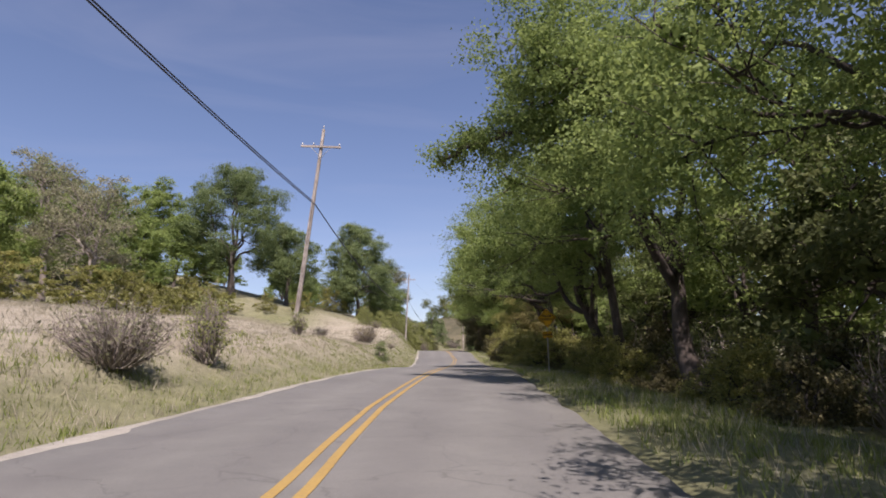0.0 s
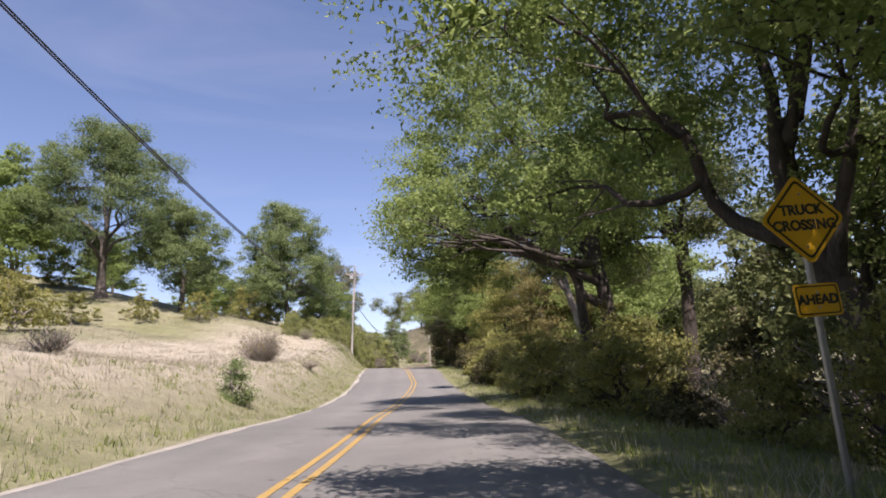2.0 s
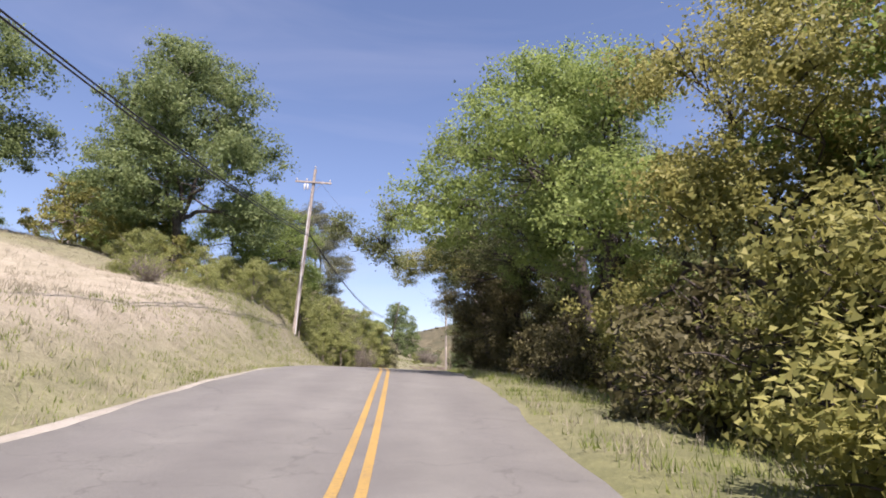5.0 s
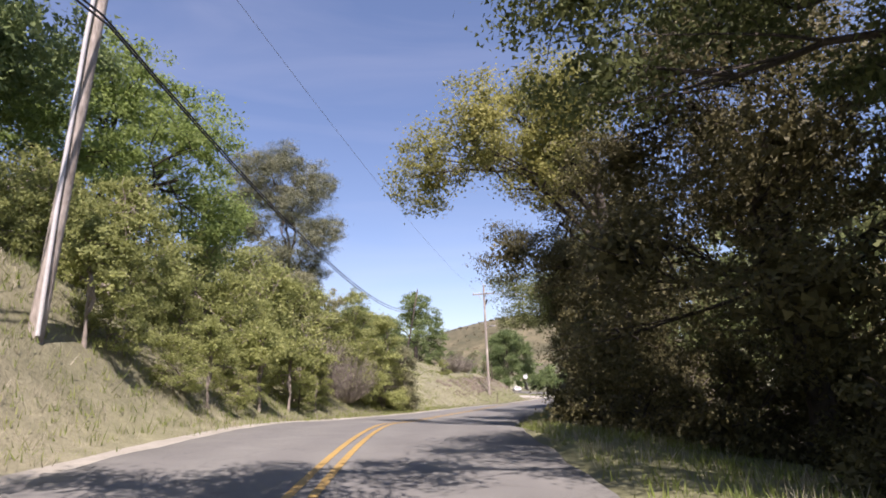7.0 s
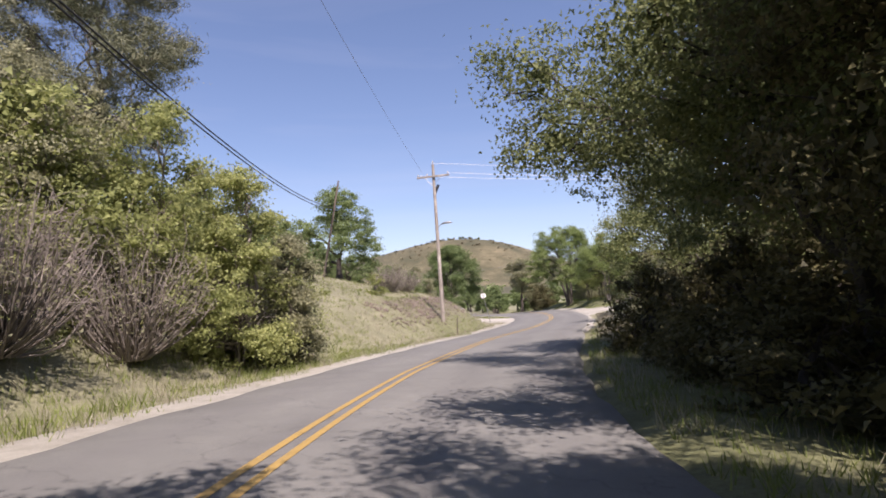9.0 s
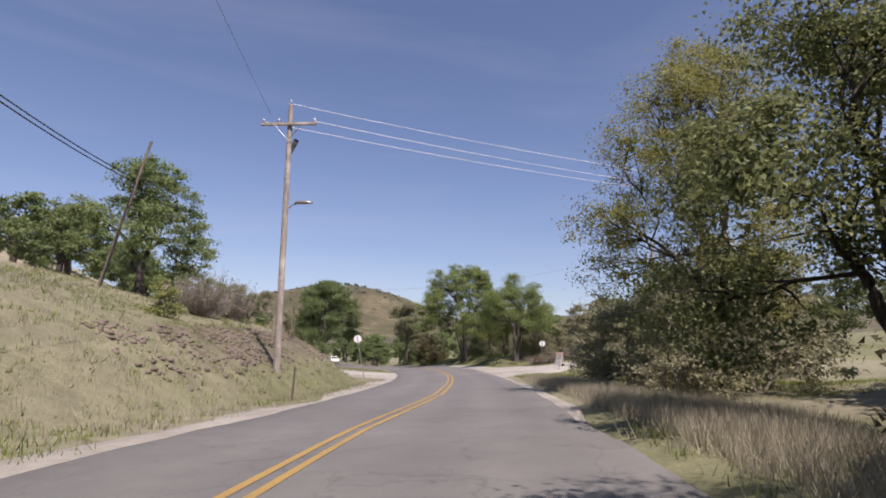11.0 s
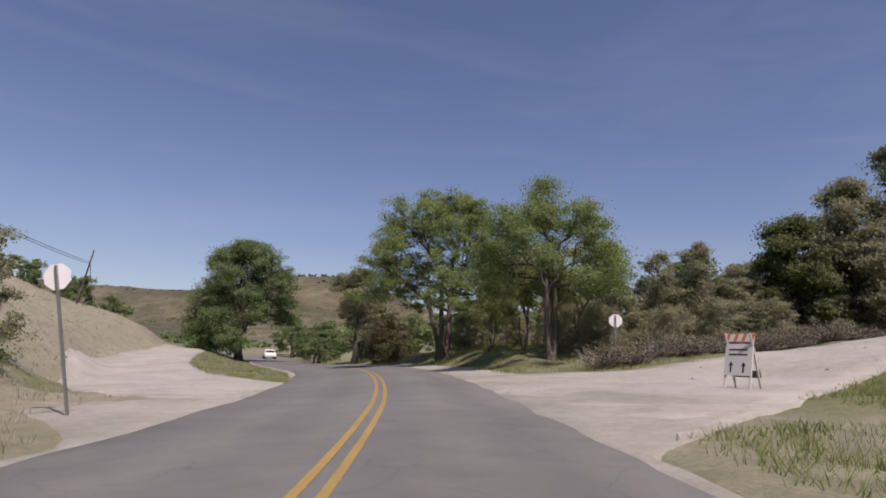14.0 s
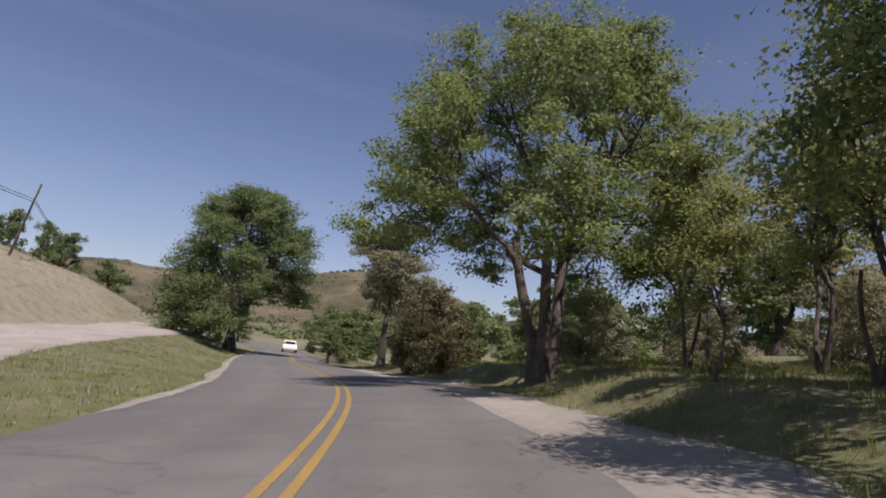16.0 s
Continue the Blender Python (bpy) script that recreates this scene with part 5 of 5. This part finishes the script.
grass("tall_grass", "tall pale dry grass beside the thicket", STRAW, 62000, 136, 165, 4.2, 8.5, 0.15, 0.42, 308, blade=0.006)
grass("green_patch", "lush green grass in the corner of the junction", BLADE, 70000, 150, 171, 4.4, 17, 0.07, 0.2, 309, lean=0.5, blade=0.006)
grass("corner_grass", "lush green grass along the dirt track's edge", BLADE, 50000, 168, 180, 8.8, 22, 0.06, 0.18, 313, lean=0.5, blade=0.006)
grass("island_grass", "short green grass on the island between the tracks", BLADE, 37500, 186, 256, -11, -3.9, 0.04, 0.13, 310, blade=0.01)
grass("bend_grass", "green grass below the great oak", BLADE, 52000, 178, 232, 5.3, 14, 0.08, 0.25, 311, blade=0.008)

# ---- poles and cables ----
def wooden_pole(name, label, x, y, base, top, lean, arm_z=None, arm_turn=0.0, thick=0.15, group="utility poles", mat=None):
    """A round pole that leans by (dx, dy) over its length; crossarm with insulators."""
    ob = thing(name, label, "utility pole", (x, y, base), 0, group)
    h = top - base
    t = np.linspace(0, 1, 9)
    line = np.column_stack([lean[0] * t, lean[1] * t, -0.5 + (h + 0.5) * t])
    v, f = tube(line, thick * (1 - 0.34 * t), 14)
    pile = Pile()
    pile.add(v, f)
    c = len(v)
    cap = np.vstack([v[-14:], [line[-1] + [0, 0, 0.03]]])
    pile.add(cap, [(k, (k + 1) % 14, 14, 14) for k in range(14)])
    part("pole", pile.mesh("pole", mat or POLEWOOD), ob)
    if arm_z:
        z = arm_z - base
        px, py = lean[0] * z / h, lean[1] * z / h
        m = pose(px, py, z, 0, 0, arm_turn)
        bm = bmesh.new()
        box(bm, (-1.22, -0.2, -0.06), (1.22, -0.09, 0.06), m, 0.012)
        part_bm("crossarm", bm, mat or POLEWOOD, ob, "weathered wooden crossarm")
        for s in (-1, 1):
            pile = Pile()
            pile.add(*tube([m @ Vector((s * 0.62, -0.21, -0.05)), m @ Vector((s * 0.3, -0.2, -0.4)), m @ Vector((0.02 * s, -0.17, -0.72))], [0.018] * 3, 5))
            part("brace", pile.mesh("brace", METAL), ob, "flat steel brace")
        for q in (-1.12, -0.45, 1.12):
            pile = Pile()
            pile.add(*tube([m @ Vector((q, -0.145, 0.05)), m @ Vector((q, -0.145, 0.13)), m @ Vector((q, -0.145, 0.15)), m @ Vector((q, -0.145, 0.2)), m @ Vector((q, -0.145, 0.24))], [0.02, 0.02, 0.06, 0.05, 0.03], 10))
            part("insulator", pile.mesh("insulator", GLASSY), ob, "white porcelain insulator")
        pile = Pile()
        tip = np.array([lean[0], lean[1], h])
        pile.add(*tube([tip, tip + [0, 0, 0.12], tip + [0, 0, 0.14], tip + [0, 0, 0.26]], [0.02, 0.02, 0.055, 0.035], 10))
        part("insulator", pile.mesh("insulator", GLASSY), ob, "white porcelain insulator")
    return ob


def strand(name, label, a, b, sag, thick, mat, group, n=28):
    t = np.linspace(0, 1, n)[:, None]
    a, b = np.array(a, float), np.array(b, float)
    line = a + (b - a) * t
    line[:, 2] -= 4 * sag * (t * (1 - t))[:, 0]
    pile = Pile()
    pile.add(*tube(line, [thick] * n, 6))
    ob = new(name, pile.mesh(name, mat))
    tagged(ob, label, "cable", group)


A, B, C = (-8.7, 37.2), (-6.25, 105.7), (5.8, 157.0)
wooden_pole("utility_pole", "weathered wooden utility pole with crossarm on the bank", *A, drop(*A), 16.1, (1.5, 0.0), 14.9, 8)
wooden_pole("utility_pole", "weathered wooden utility pole carrying a conduit and crossarm", *B, drop(*B), 17.6, (0.7, 0.2), 16.6, 8)
pb = [o for o in scene.objects if o.name.startswith("utility_pole")][-1]
pile = Pile()
pile.add(*tube([(0.16, -0.13, -0.1), (0.22, -0.13, 2.4), (0.35, -0.1, 6.0), (0.5, -0.06, 8.6)], [0.045] * 4, 8))
part("conduit", pile.mesh("conduit", GLASSY), pb, "white plastic conduit strapped to the pole")
for q in (0.12, 0.32):
    pile = Pile()
    pile.add(*tube([(q, -0.22, 9.75), (q, -0.22, 9.8), (q, -0.22, 10.15), (q, -0.22, 10.2)], [0.02, 0.06, 0.06, 0.02], 10))
    part("fuse_cutout", pile.mesh("fuse_cutout", GLASSY), pb, "white porcelain fuse cutout")
lp = wooden_pole("street_lamp", "wooden utility pole with crossarm and a street lamp", *C, drop(*C), 15.2, (-0.15, -0.1), 14.3, -22)
tagged(lp, category="street lamp")
zc = 10.75 - drop(*C)
pile = Pile()
pile.add(*tube([(0.0, -0.06, zc - 0.15), (0.16, -0.1, zc + 0.02), (0.4, -0.22, zc + 0.08)], [0.025] * 3, 8))
part("lamp_arm", pile.mesh("lamp_arm", METAL), lp, "curved steel lamp arm")
bm = bmesh.new()
bmesh.ops.create_uvsphere(bm, u_segments=16, v_segments=8, radius=1)
for v in bm.verts:
    k = 1.0 if v.co.z > 0 else 0.35
    v.co = Vector((v.co.x * 0.42, v.co.y * 0.16, v.co.z * 0.11 * k))
bmesh.ops.transform(bm, matrix=pose(0.62, -0.33, zc + 0.1, 0, 0, -26), verts=bm.verts)
part_bm("lamp_head", bm, METAL, lp, "grey cobra-head lamp", True)
bm = bmesh.new()
box(bm, (-0.1, 0.05, -0.45), (0.1, 0.22, 0.35), pose(0.05, -0.1, 14.3 - drop(*C) - 0.9, 0, 24, 0), 0.02)
part_bm("fuse_bracket", bm, BLACK, lp, "dark switchgear bracket")
D, D2 = (-3.6, 168.0), (-1.6, 238.5)
wooden_pole("leaning_pole", "thin dark wooden cable pole leaning on the hilltop", *D, drop(*D), 17.0, (1.6, 1.5), None, thick=0.11, mat=DARKWOOD, group="cable poles")
wooden_pole("leaning_pole", "thin dark wooden cable pole leaning on the ridge", *D2, drop(*D2), 14.8, (1.0, 0.6), None, thick=0.11, mat=DARKWOOD, group="cable poles")
E_ = (30.9, 165.9)
wooden_pole("utility_pole", "bare brown wooden pole rising from the thicket", *E_, drop(*E_), 12.9, (-0.35, 0.1), None, thick=0.14, mat=POLEWOOD)
Z = (-8.0, -38.0)
wooden_pole("utility_pole", "weathered wooden utility pole with crossarm on the bank", *Z, drop(*Z), drop(*Z) + 12.5, (0.1, 0), drop(*Z) + 11.3, 4)
za, zb = 11.4, 12.9
zd = drop(*D) + (17.0 - drop(*D)) * 0.72
for o, dz in ((0.0, 0.0), (0.12, -0.22)):
    strand("overhead_cable", "thick black telephone cable strung between the poles", (-7.9 + o, -38, 8.2 + dz), (A[0] + 0.98 + o, A[1], za + dz), 1.0, 0.026, CABLE, "telephone cables")
    strand("overhead_cable", "thick black telephone cable strung between the poles", (A[0] + 0.98 + o, A[1], za + dz), (B[0] + 0.6 + o, B[1], zb + dz), 1.95, 0.026, CABLE, "telephone cables")
    strand("overhead_cable", "thick black telephone cable strung between the poles", (B[0] + 0.6 + o, B[1], zb + dz), (D[0] + 1.1, D[1] + 1.0, zd + dz), 2.1, 0.026, CABLE, "telephone cables")
    strand("overhead_cable", "thick black telephone cable strung between the poles", (D[0] + 1.1, D[1] + 1.0, zd + dz), (D2[0] + 0.8, D2[1] + 0.5, 13.4 + dz), 1.1, 0.024, CABLE, "telephone cables")
    strand("overhead_cable", "thick black telephone cable strung between the poles", (D2[0] + 0.8, D2[1] + 0.5, 13.4 + dz), (-14, 310, 9.5 + dz), 1.4, 0.024, CABLE, "telephone cables")
strand("power_line", "thin power line between the pole tops", (B[0] + 0.9, B[1], 16.85), (C[0] - 0.9, C[1], 14.6), 0.9, 0.008, WIRE, "power lines")
strand("overhead_cable", "thin dark service cable drooping across the road", (C[0] + 0.1, C[1], 7.2), (E_[0] - 0.33, E_[1], 12.6), 1.0, 0.005, WIRE, "service cables")
for q, z in ((-1.1, 14.5), (1.1, 14.5), (-0.1, 15.35)):
    strand("power_line", "thin pale power line running off above the woods", (C[0] - 0.15 + q * 0.93, C[1] - q * 0.38, z), (52.0, 160.5 - q * 0.4, z + 1.0), 0.9, 0.011, ALU, "power lines")
pile = Pile()
pile.add(*tube([(E_[0] - 0.1, E_[1], 9.6), (E_[0] - 0.9, E_[1] - 0.3, 11.4), (E_[0] - 1.7, E_[1] - 0.5, 11.2), (E_[0] - 2.1, E_[1] - 0.6, 10.1)], [0.05, 0.05, 0.04, 0.02], 6))
pile.add(*tube([(E_[0] + 2.4, E_[1] + 1, 8.6), (E_[0] + 1.4, E_[1] + 0.6, 10.0), (E_[0] + 0.7, E_[1] + 0.3, 10.6), (E_[0] + 0.9, E_[1] + 0.3, 11.6), (E_[0] + 0.5, E_[1] + 0.2, 12.5)], [0.16, 0.12, 0.09, 0.08, 0.04], 7))
pile.add(*tube([(E_[0] + 2.4, E_[1] + 1, 8.6), (E_[0] + 3.6, E_[1] + 1.4, 6.0), (E_[0] + 4.0, E_[1] + 1.5, drop(E_[0] + 4.0, E_[1] + 1.5) - 0.2)], [0.16, 0.2, 0.26], 8))
tagged(new("dead_tree", pile.mesh("dead_tree", DARKBARK)), "bare dead oak limb curling beside the pole", "tree")


# ---- signs ----
def letters(text, size, mat, parent, m, name="lettering"):
    cu = bpy.data.curves.new(name, "FONT")
    cu.body, cu.size, cu.align_x, cu.align_y, cu.extrude, cu.offset = text, size, "CENTER", "CENTER", 0.002, 0.006
    tmp = bpy.data.objects.new(name, cu)
    scene.collection.objects.link(tmp)
    me = bpy.data.meshes.new_from_object(tmp.evaluated_get(bpy.context.evaluated_depsgraph_get()))
    bpy.data.objects.remove(tmp)
    me.materials.clear()
    me.materials.append(mat)
    ob = part(name, me, parent, "black lettering " + text)
    ob.matrix_local = m
    return ob


def plate(bm, outline, thick, m):
    """A flat plate, facing -y, from a list of (x, z)."""
    front = [bm.verts.new(m @ Vector((x, 0, z))) for x, z in outline]
    back = [bm.verts.new(m @ Vector((x, thick, z))) for x, z in outline]
    bm.faces.new(front)
    bm.faces.new(back[::-1])
    for k in range(len(front)):
        bm.faces.new((front[k], back[k], back[(k + 1) % len(front)], front[(k + 1) % len(front)]))


def frame_plate(bm, outer, inner, thick, m):
    n = len(outer)
    o = [bm.verts.new(m @ Vector((x, 0, z))) for x, z in outer]
    i = [bm.verts.new(m @ Vector((x, 0, z))) for x, z in inner]
    for k in range(n):
        j = (k + 1) % n
        bm.faces.new((o[k], o[j], i[j], i[k]))
    bmesh.ops.solidify(bm, geom=bm.faces[:], thickness=thick)


def rounded(pts, r, n=4):
    out = []
    for k in range(len(pts)):
        p, a, b = (Vector(pts[j]) for j in (k, k - 1, (k + 1) % len(pts)))
        u, w = (a - p).normalized(), (b - p).normalized()
        s, e = p + u * r, p + w * r
        for q in range(n + 1):
            t = q / n
            out.append(tuple((1 - t) ** 2 * s + 2 * t * (1 - t) * p + t * t * e))
    return out


def warning_sign(x, y, turn):
    z0 = drop(x, y)
    ob = thing("warning_sign", "yellow diamond truck crossing sign with ahead plaque on steel post", "road sign", (x, y, z0), turn)
    bm = bmesh.new()
    box(bm, (-0.03, 0.012, -0.4), (0.03, 0.072, 3.24), None, 0.008)
    part_bm("post", bm, METAL, ob, "galvanised steel post")
    d, zc_ = 0.5, 2.82
    tilt = pose(0, 0, zc_, 0, -3, 0)
    bm = bmesh.new()
    plate(bm, rounded([(0, -d), (d, 0), (0, d), (-d, 0)], 0.07), 0.01, tilt)
    panel = part_bm("panel", bm, SIGNYELLOW, ob, "yellow reflective diamond panel")
    bm = bmesh.new()
    a, b = d - 0.05, d - 0.085
    frame_plate(bm, rounded([(0, -a), (a, 0), (0, a), (-a, 0)], 0.06), rounded([(0, -b), (b, 0), (0, b), (-b, 0)], 0.05), 0.002, pose(0, -0.003, 0) @ tilt)
    part_bm("border", bm, BLACK, panel, "black border line")
    letters("TRUCK", 0.155, BLACK, panel, pose(0, -0.004, 0) @ tilt @ pose(0, 0, 0.1, 90, 0, 0))
    letters("CROSSING", 0.155, BLACK, panel, pose(0, -0.004, 0) @ tilt @ pose(0, 0, -0.07, 90, 0, 0))
    tilt2 = pose(0.0, 0, 1.95, 0, -2, 0)
    bm = bmesh.new()
    plate(bm, rounded([(-0.26, -0.17), (0.26, -0.17), (0.26, 0.17), (-0.26, 0.17)], 0.04), 0.01, tilt2)
    plaque = part_bm("plaque", bm, SIGNYELLOW, ob, "small yellow plaque")
    bm = bmesh.new()
    frame_plate(bm, rounded([(-0.24, -0.15), (0.24, -0.15), (0.24, 0.15), (-0.24, 0.15)], 0.035), rounded([(-0.225, -0.135), (0.225, -0.135), (0.225, 0.135), (-0.225, 0.135)], 0.03), 0.002, pose(0, -0.003, 0) @ tilt2)
    part_bm("border", bm, BLACK, plaque, "black border line")
    letters("AHEAD", 0.14, BLACK, plaque, pose(0, -0.004, 0) @ tilt2 @ pose(0, 0, 0, 90, 0, 0))
    for z in (zc_ + 0.28, zc_ - 0.3, 2.03, 1.87):
        bm = bmesh.new()
        bmesh.ops.create_cone(bm, cap_ends=True, segments=8, radius1=0.014, radius2=0.01, depth=0.016, matrix=pose(0, -0.008, z, 90, 0, 0))
        part_bm("bolt", bm, METAL, ob)


def stop_sign_back(x, y, turn, lean, centre, span=0.38):
    """A stop sign seen from behind."""
    z0 = drop(x, y)
    ob = thing("stop_sign", "octagonal road sign showing its bare aluminium back on a steel post", "road sign", (x, y, z0), turn, "junction signs")
    m = pose(0, 0, 0, 0, lean, 0)
    h = centre - z0
    bm = bmesh.new()
    box(bm, (-0.028, -0.06, -0.4), (0.028, 0.0, h + span * 0.9), m, 0.008)
    part_bm("post", bm, METAL, ob, "galvanised steel post")
    bm = bmesh.new()
    plate(bm, [(span / math.cos(math.pi / 8) * math.cos(math.pi / 8 + k * math.pi / 4), h + span / math.cos(math.pi / 8) * math.sin(math.pi / 8 + k * math.pi / 4)) for k in range(8)], 0.006, m @ pose(0, 0.004, 0))
    part_bm("panel", bm, ALU, ob, "bare aluminium octagon")
    for z in (h + 0.2, h - 0.2):
        bm = bmesh.new()
        bmesh.ops.create_cone(bm, cap_ends=True, segments=8, radius1=0.014, radius2=0.01, depth=0.016, matrix=m @ pose(0, -0.068, z, 90, 0, 0))
        part_bm("bolt", bm, METAL, ob)


warning_sign(5.55, 33.4, 4)
stop_sign_back(12.82, 177.0, -16, -12, 5.82, 0.28)
stop_sign_back(31.3, 184.3, -30, 1, 5.95, 0.27)


def barricade(x, y, turn):
    ob = thing("barricade", "white A-frame barricade board with orange stripes at the track mouth", "barricade", (x, y, drop(x, y)), turn)
    front, rear = pose(0, -0.28, 0, -14, 0, 0), pose(0, 0.28, 0, 16, 0, 0)
    for name, m in (("front_frame", front), ("rear_frame", rear)):
        bm = bmesh.new()
        for s in (-1, 1):
            box(bm, (s * 0.31 - 0.025, -0.02, -0.03), (s * 0.31 + 0.025, 0.02, 1.42), m, 0.006)
        part_bm(name, bm, WHITEPAINT, ob)
    bm = bmesh.new()
    box(bm, (-0.34, -0.035, 0.36), (0.34, -0.021, 1.14), front, 0.004)
    part_bm("board", bm, WHITEPAINT, ob, "plain white board")
    for s in (-0.17, 0.14):
        bm = bmesh.new()
        plate(bm, [(s - 0.018, 0.44), (s + 0.018, 0.44), (s + 0.018, 0.6), (s + 0.055, 0.6), (s, 0.7), (s - 0.055, 0.6), (s - 0.018, 0.6)], 0.003, front @ pose(0, -0.0395, 0))
        part_bm("arrow", bm, BLACK, ob, "black arrow pointing up")
    for z in (0.86, 0.98):
        bm = bmesh.new()
        box(bm, (-0.24, -0.04, z), (0.22, -0.0365, z + 0.035), front)
        part_bm("mark", bm, BLACK, ob, "dark bar on the board")
    bm = bmesh.new()
    box(bm, (-0.36, -0.035, 1.2), (0.36, -0.021, 1.4), front, 0.004)
    rail = part_bm("rail", bm, WHITEPAINT, ob, "striped top rail")
    for k in range(4):
        bm = bmesh.new()
        q = -0.3 + k * 0.2
        plate(bm, [(q - 0.06, 1.205), (q + 0.02, 1.205), (q + 0.08, 1.395), (q, 1.395)], 0.003, front @ pose(0, -0.0395, 0))
        part_bm("stripe", bm, ORANGE, rail, "orange slanting stripe")
    bm = bmesh.new()
    box(bm, (-0.36, 0.021, 0.32), (0.36, 0.035, 0.5), rear, 0.004)
    part_bm("rear_rail", bm, DARKWOOD, ob)


barricade(27.65, 174.0, -74)


# ---- posts, stones, the parked car ----
def post(x, y, h, r, lean, label, mat=DARKWOOD):
    pile = Pile()
    t = np.linspace(0, 1, 5)
    pile.add(*tube(np.column_stack([lean[0] * t, lean[1] * t, -0.3 + (h + 0.3) * t]), r * (1 - 0.15 * t), 8))
    ob = new("fence_post", pile.mesh("fence_post", mat))
    ob.location = (x, y, drop(x, y))
    tagged(ob, label, "post", "old fence posts")


post(6.9, 166.2, 1.9, 0.05, (-0.1, 0), "thin weathered wooden post on the cut slope")
post(6.2, 152.5, 1.1, 0.04, (0.05, 0), "short dark stake in the verge grass")
post(-4.9, 120.6, 1.0, 0.04, (0.05, 0), "short grey stake among the bank bushes")
for k in range(7):
    post(34.5 + k * 4.2, 186.0 + 0.1 * k, 1.2, 0.045, (0.03, 0), "weathered fence post behind the bramble bank")


def stones(name, label, mat, count, spots, seed, size):
    r = np.random.RandomState(seed)
    cube = np.array([(a, b, c) for a in (-1, 1) for b in (-1, 1) for c in (-1, 1)], float)
    faces = np.array([(0, 1, 3, 2), (4, 6, 7, 5), (0, 4, 5, 1), (2, 3, 7, 6), (0, 2, 6, 4), (1, 5, 7, 3)])
    xy = spots(r, count)
    z = ground(xy[:, 0], xy[:, 1])
    pile = Pile()
    for k in range(len(xy)):
        s = size * r.uniform(0.3, 1.0) ** 1.5
        a = r.uniform(0, 6.3)
        v = cube * (1 + r.normal(0, 0.2, cube.shape)) * [s, s * r.uniform(0.5, 1), s * r.uniform(0.3, 0.6)]
        v = v @ np.array([[math.cos(a), math.sin(a), 0], [-math.sin(a), math.cos(a), 0], [0, 0, 1]])
        pile.add(v + [xy[k, 0], xy[k, 1], z[k] + s * 0.1], faces)
    tagged(new(name, pile.mesh(name, mat, False)), label, "stones", kind="stuff")


def cut_spots(r, n):
    rows = np.where((MID[:, 1] > 147) & (MID[:, 1] < 172))[0]
    i = rows[r.randint(0, len(rows), n)]
    xy = MID[i, :2] + RIGHT[i] * (-7.0 - 2.6 * r.uniform(0, 1, (n, 1))) + r.normal(0, 0.35, (n, 2))
    return xy[waves(xy[:, 0], xy[:, 1], 4.0, 12) > -0.35]


def track_spots(r, n):
    line = np.vstack([TRACK_LEFT[:40], TRACK_RIGHT[:30]])
    i = r.randint(0, len(line), n)
    return line[i, :2] + r.normal(0, 0.6, (n, 2)) * line[i, 2:3]


stones("slope_rocks", "brown shaly rock fragments on the cut slope", ROCK, 2000, cut_spots, 401, 0.11)
stones("track_gravel", "loose pebbles on the dirt tracks", GRAVEL, 500, track_spots, 402, 0.045)


def parked_car(x, y, turn):
    """A small pale car far down the road."""
    k, d = on_road([x], [y])
    z = float(MID[k[0], 2]) + 0.03
    ob = thing("parked_car", "white car standing on the far road", "car", (x, y, z), turn)
    bm = bmesh.new()
    lower = [(-2.1, 0.35), (-2.15, 0.75), (-1.9, 0.95), (-0.9, 1.0), (1.5, 0.98), (2.15, 0.85), (2.2, 0.4)]
    cabin = [(-1.0, 0.98), (-0.35, 1.45), (0.9, 1.47), (1.6, 0.98)]
    for outline, half, name, mat in ((lower, 0.88, "body", CARPAINT), (cabin, 0.72, "cabin", CARPAINT)):
        bm = bmesh.new()
        plate(bm, outline, 2 * half, pose(0, 0, 0, 0, 0, 90) @ pose(0, -half, 0))
        bmesh.ops.recalc_face_normals(bm, faces=bm.faces)
        bmesh.ops.bevel(bm, geom=bm.edges[:], offset=0.07, segments=2, affect="EDGES")
        part_bm(name, bm, mat, ob)
    bm = bmesh.new()
    box(bm, (-0.62, -1.0, 1.04), (0.62, -0.62, 1.36), pose(0, 0.02, 0))
    part_bm("windscreen", bm, BLACK, ob, "dark glass")
    for sx in (-0.82, 0.82):
        for sy in (-1.35, 1.35):
            bm = bmesh.new()
            bmesh.ops.create_cone(bm, cap_ends=True, segments=18, radius1=0.32, radius2=0.32, depth=0.2, matrix=pose(sx, sy, 0.32, 0, 90, 0))
            wheel = part_bm("wheel", bm, BLACK, ob, "black tyre")
            bm = bmesh.new()
            bmesh.ops.create_cone(bm, cap_ends=True, segments=14, radius1=0.2, radius2=0.18, depth=0.22, matrix=pose(sx * 1.01, sy, 0.32, 0, 90, 0))
            part_bm("rim", bm, METAL, wheel)


parked_car(21.0, 264.0, 2)
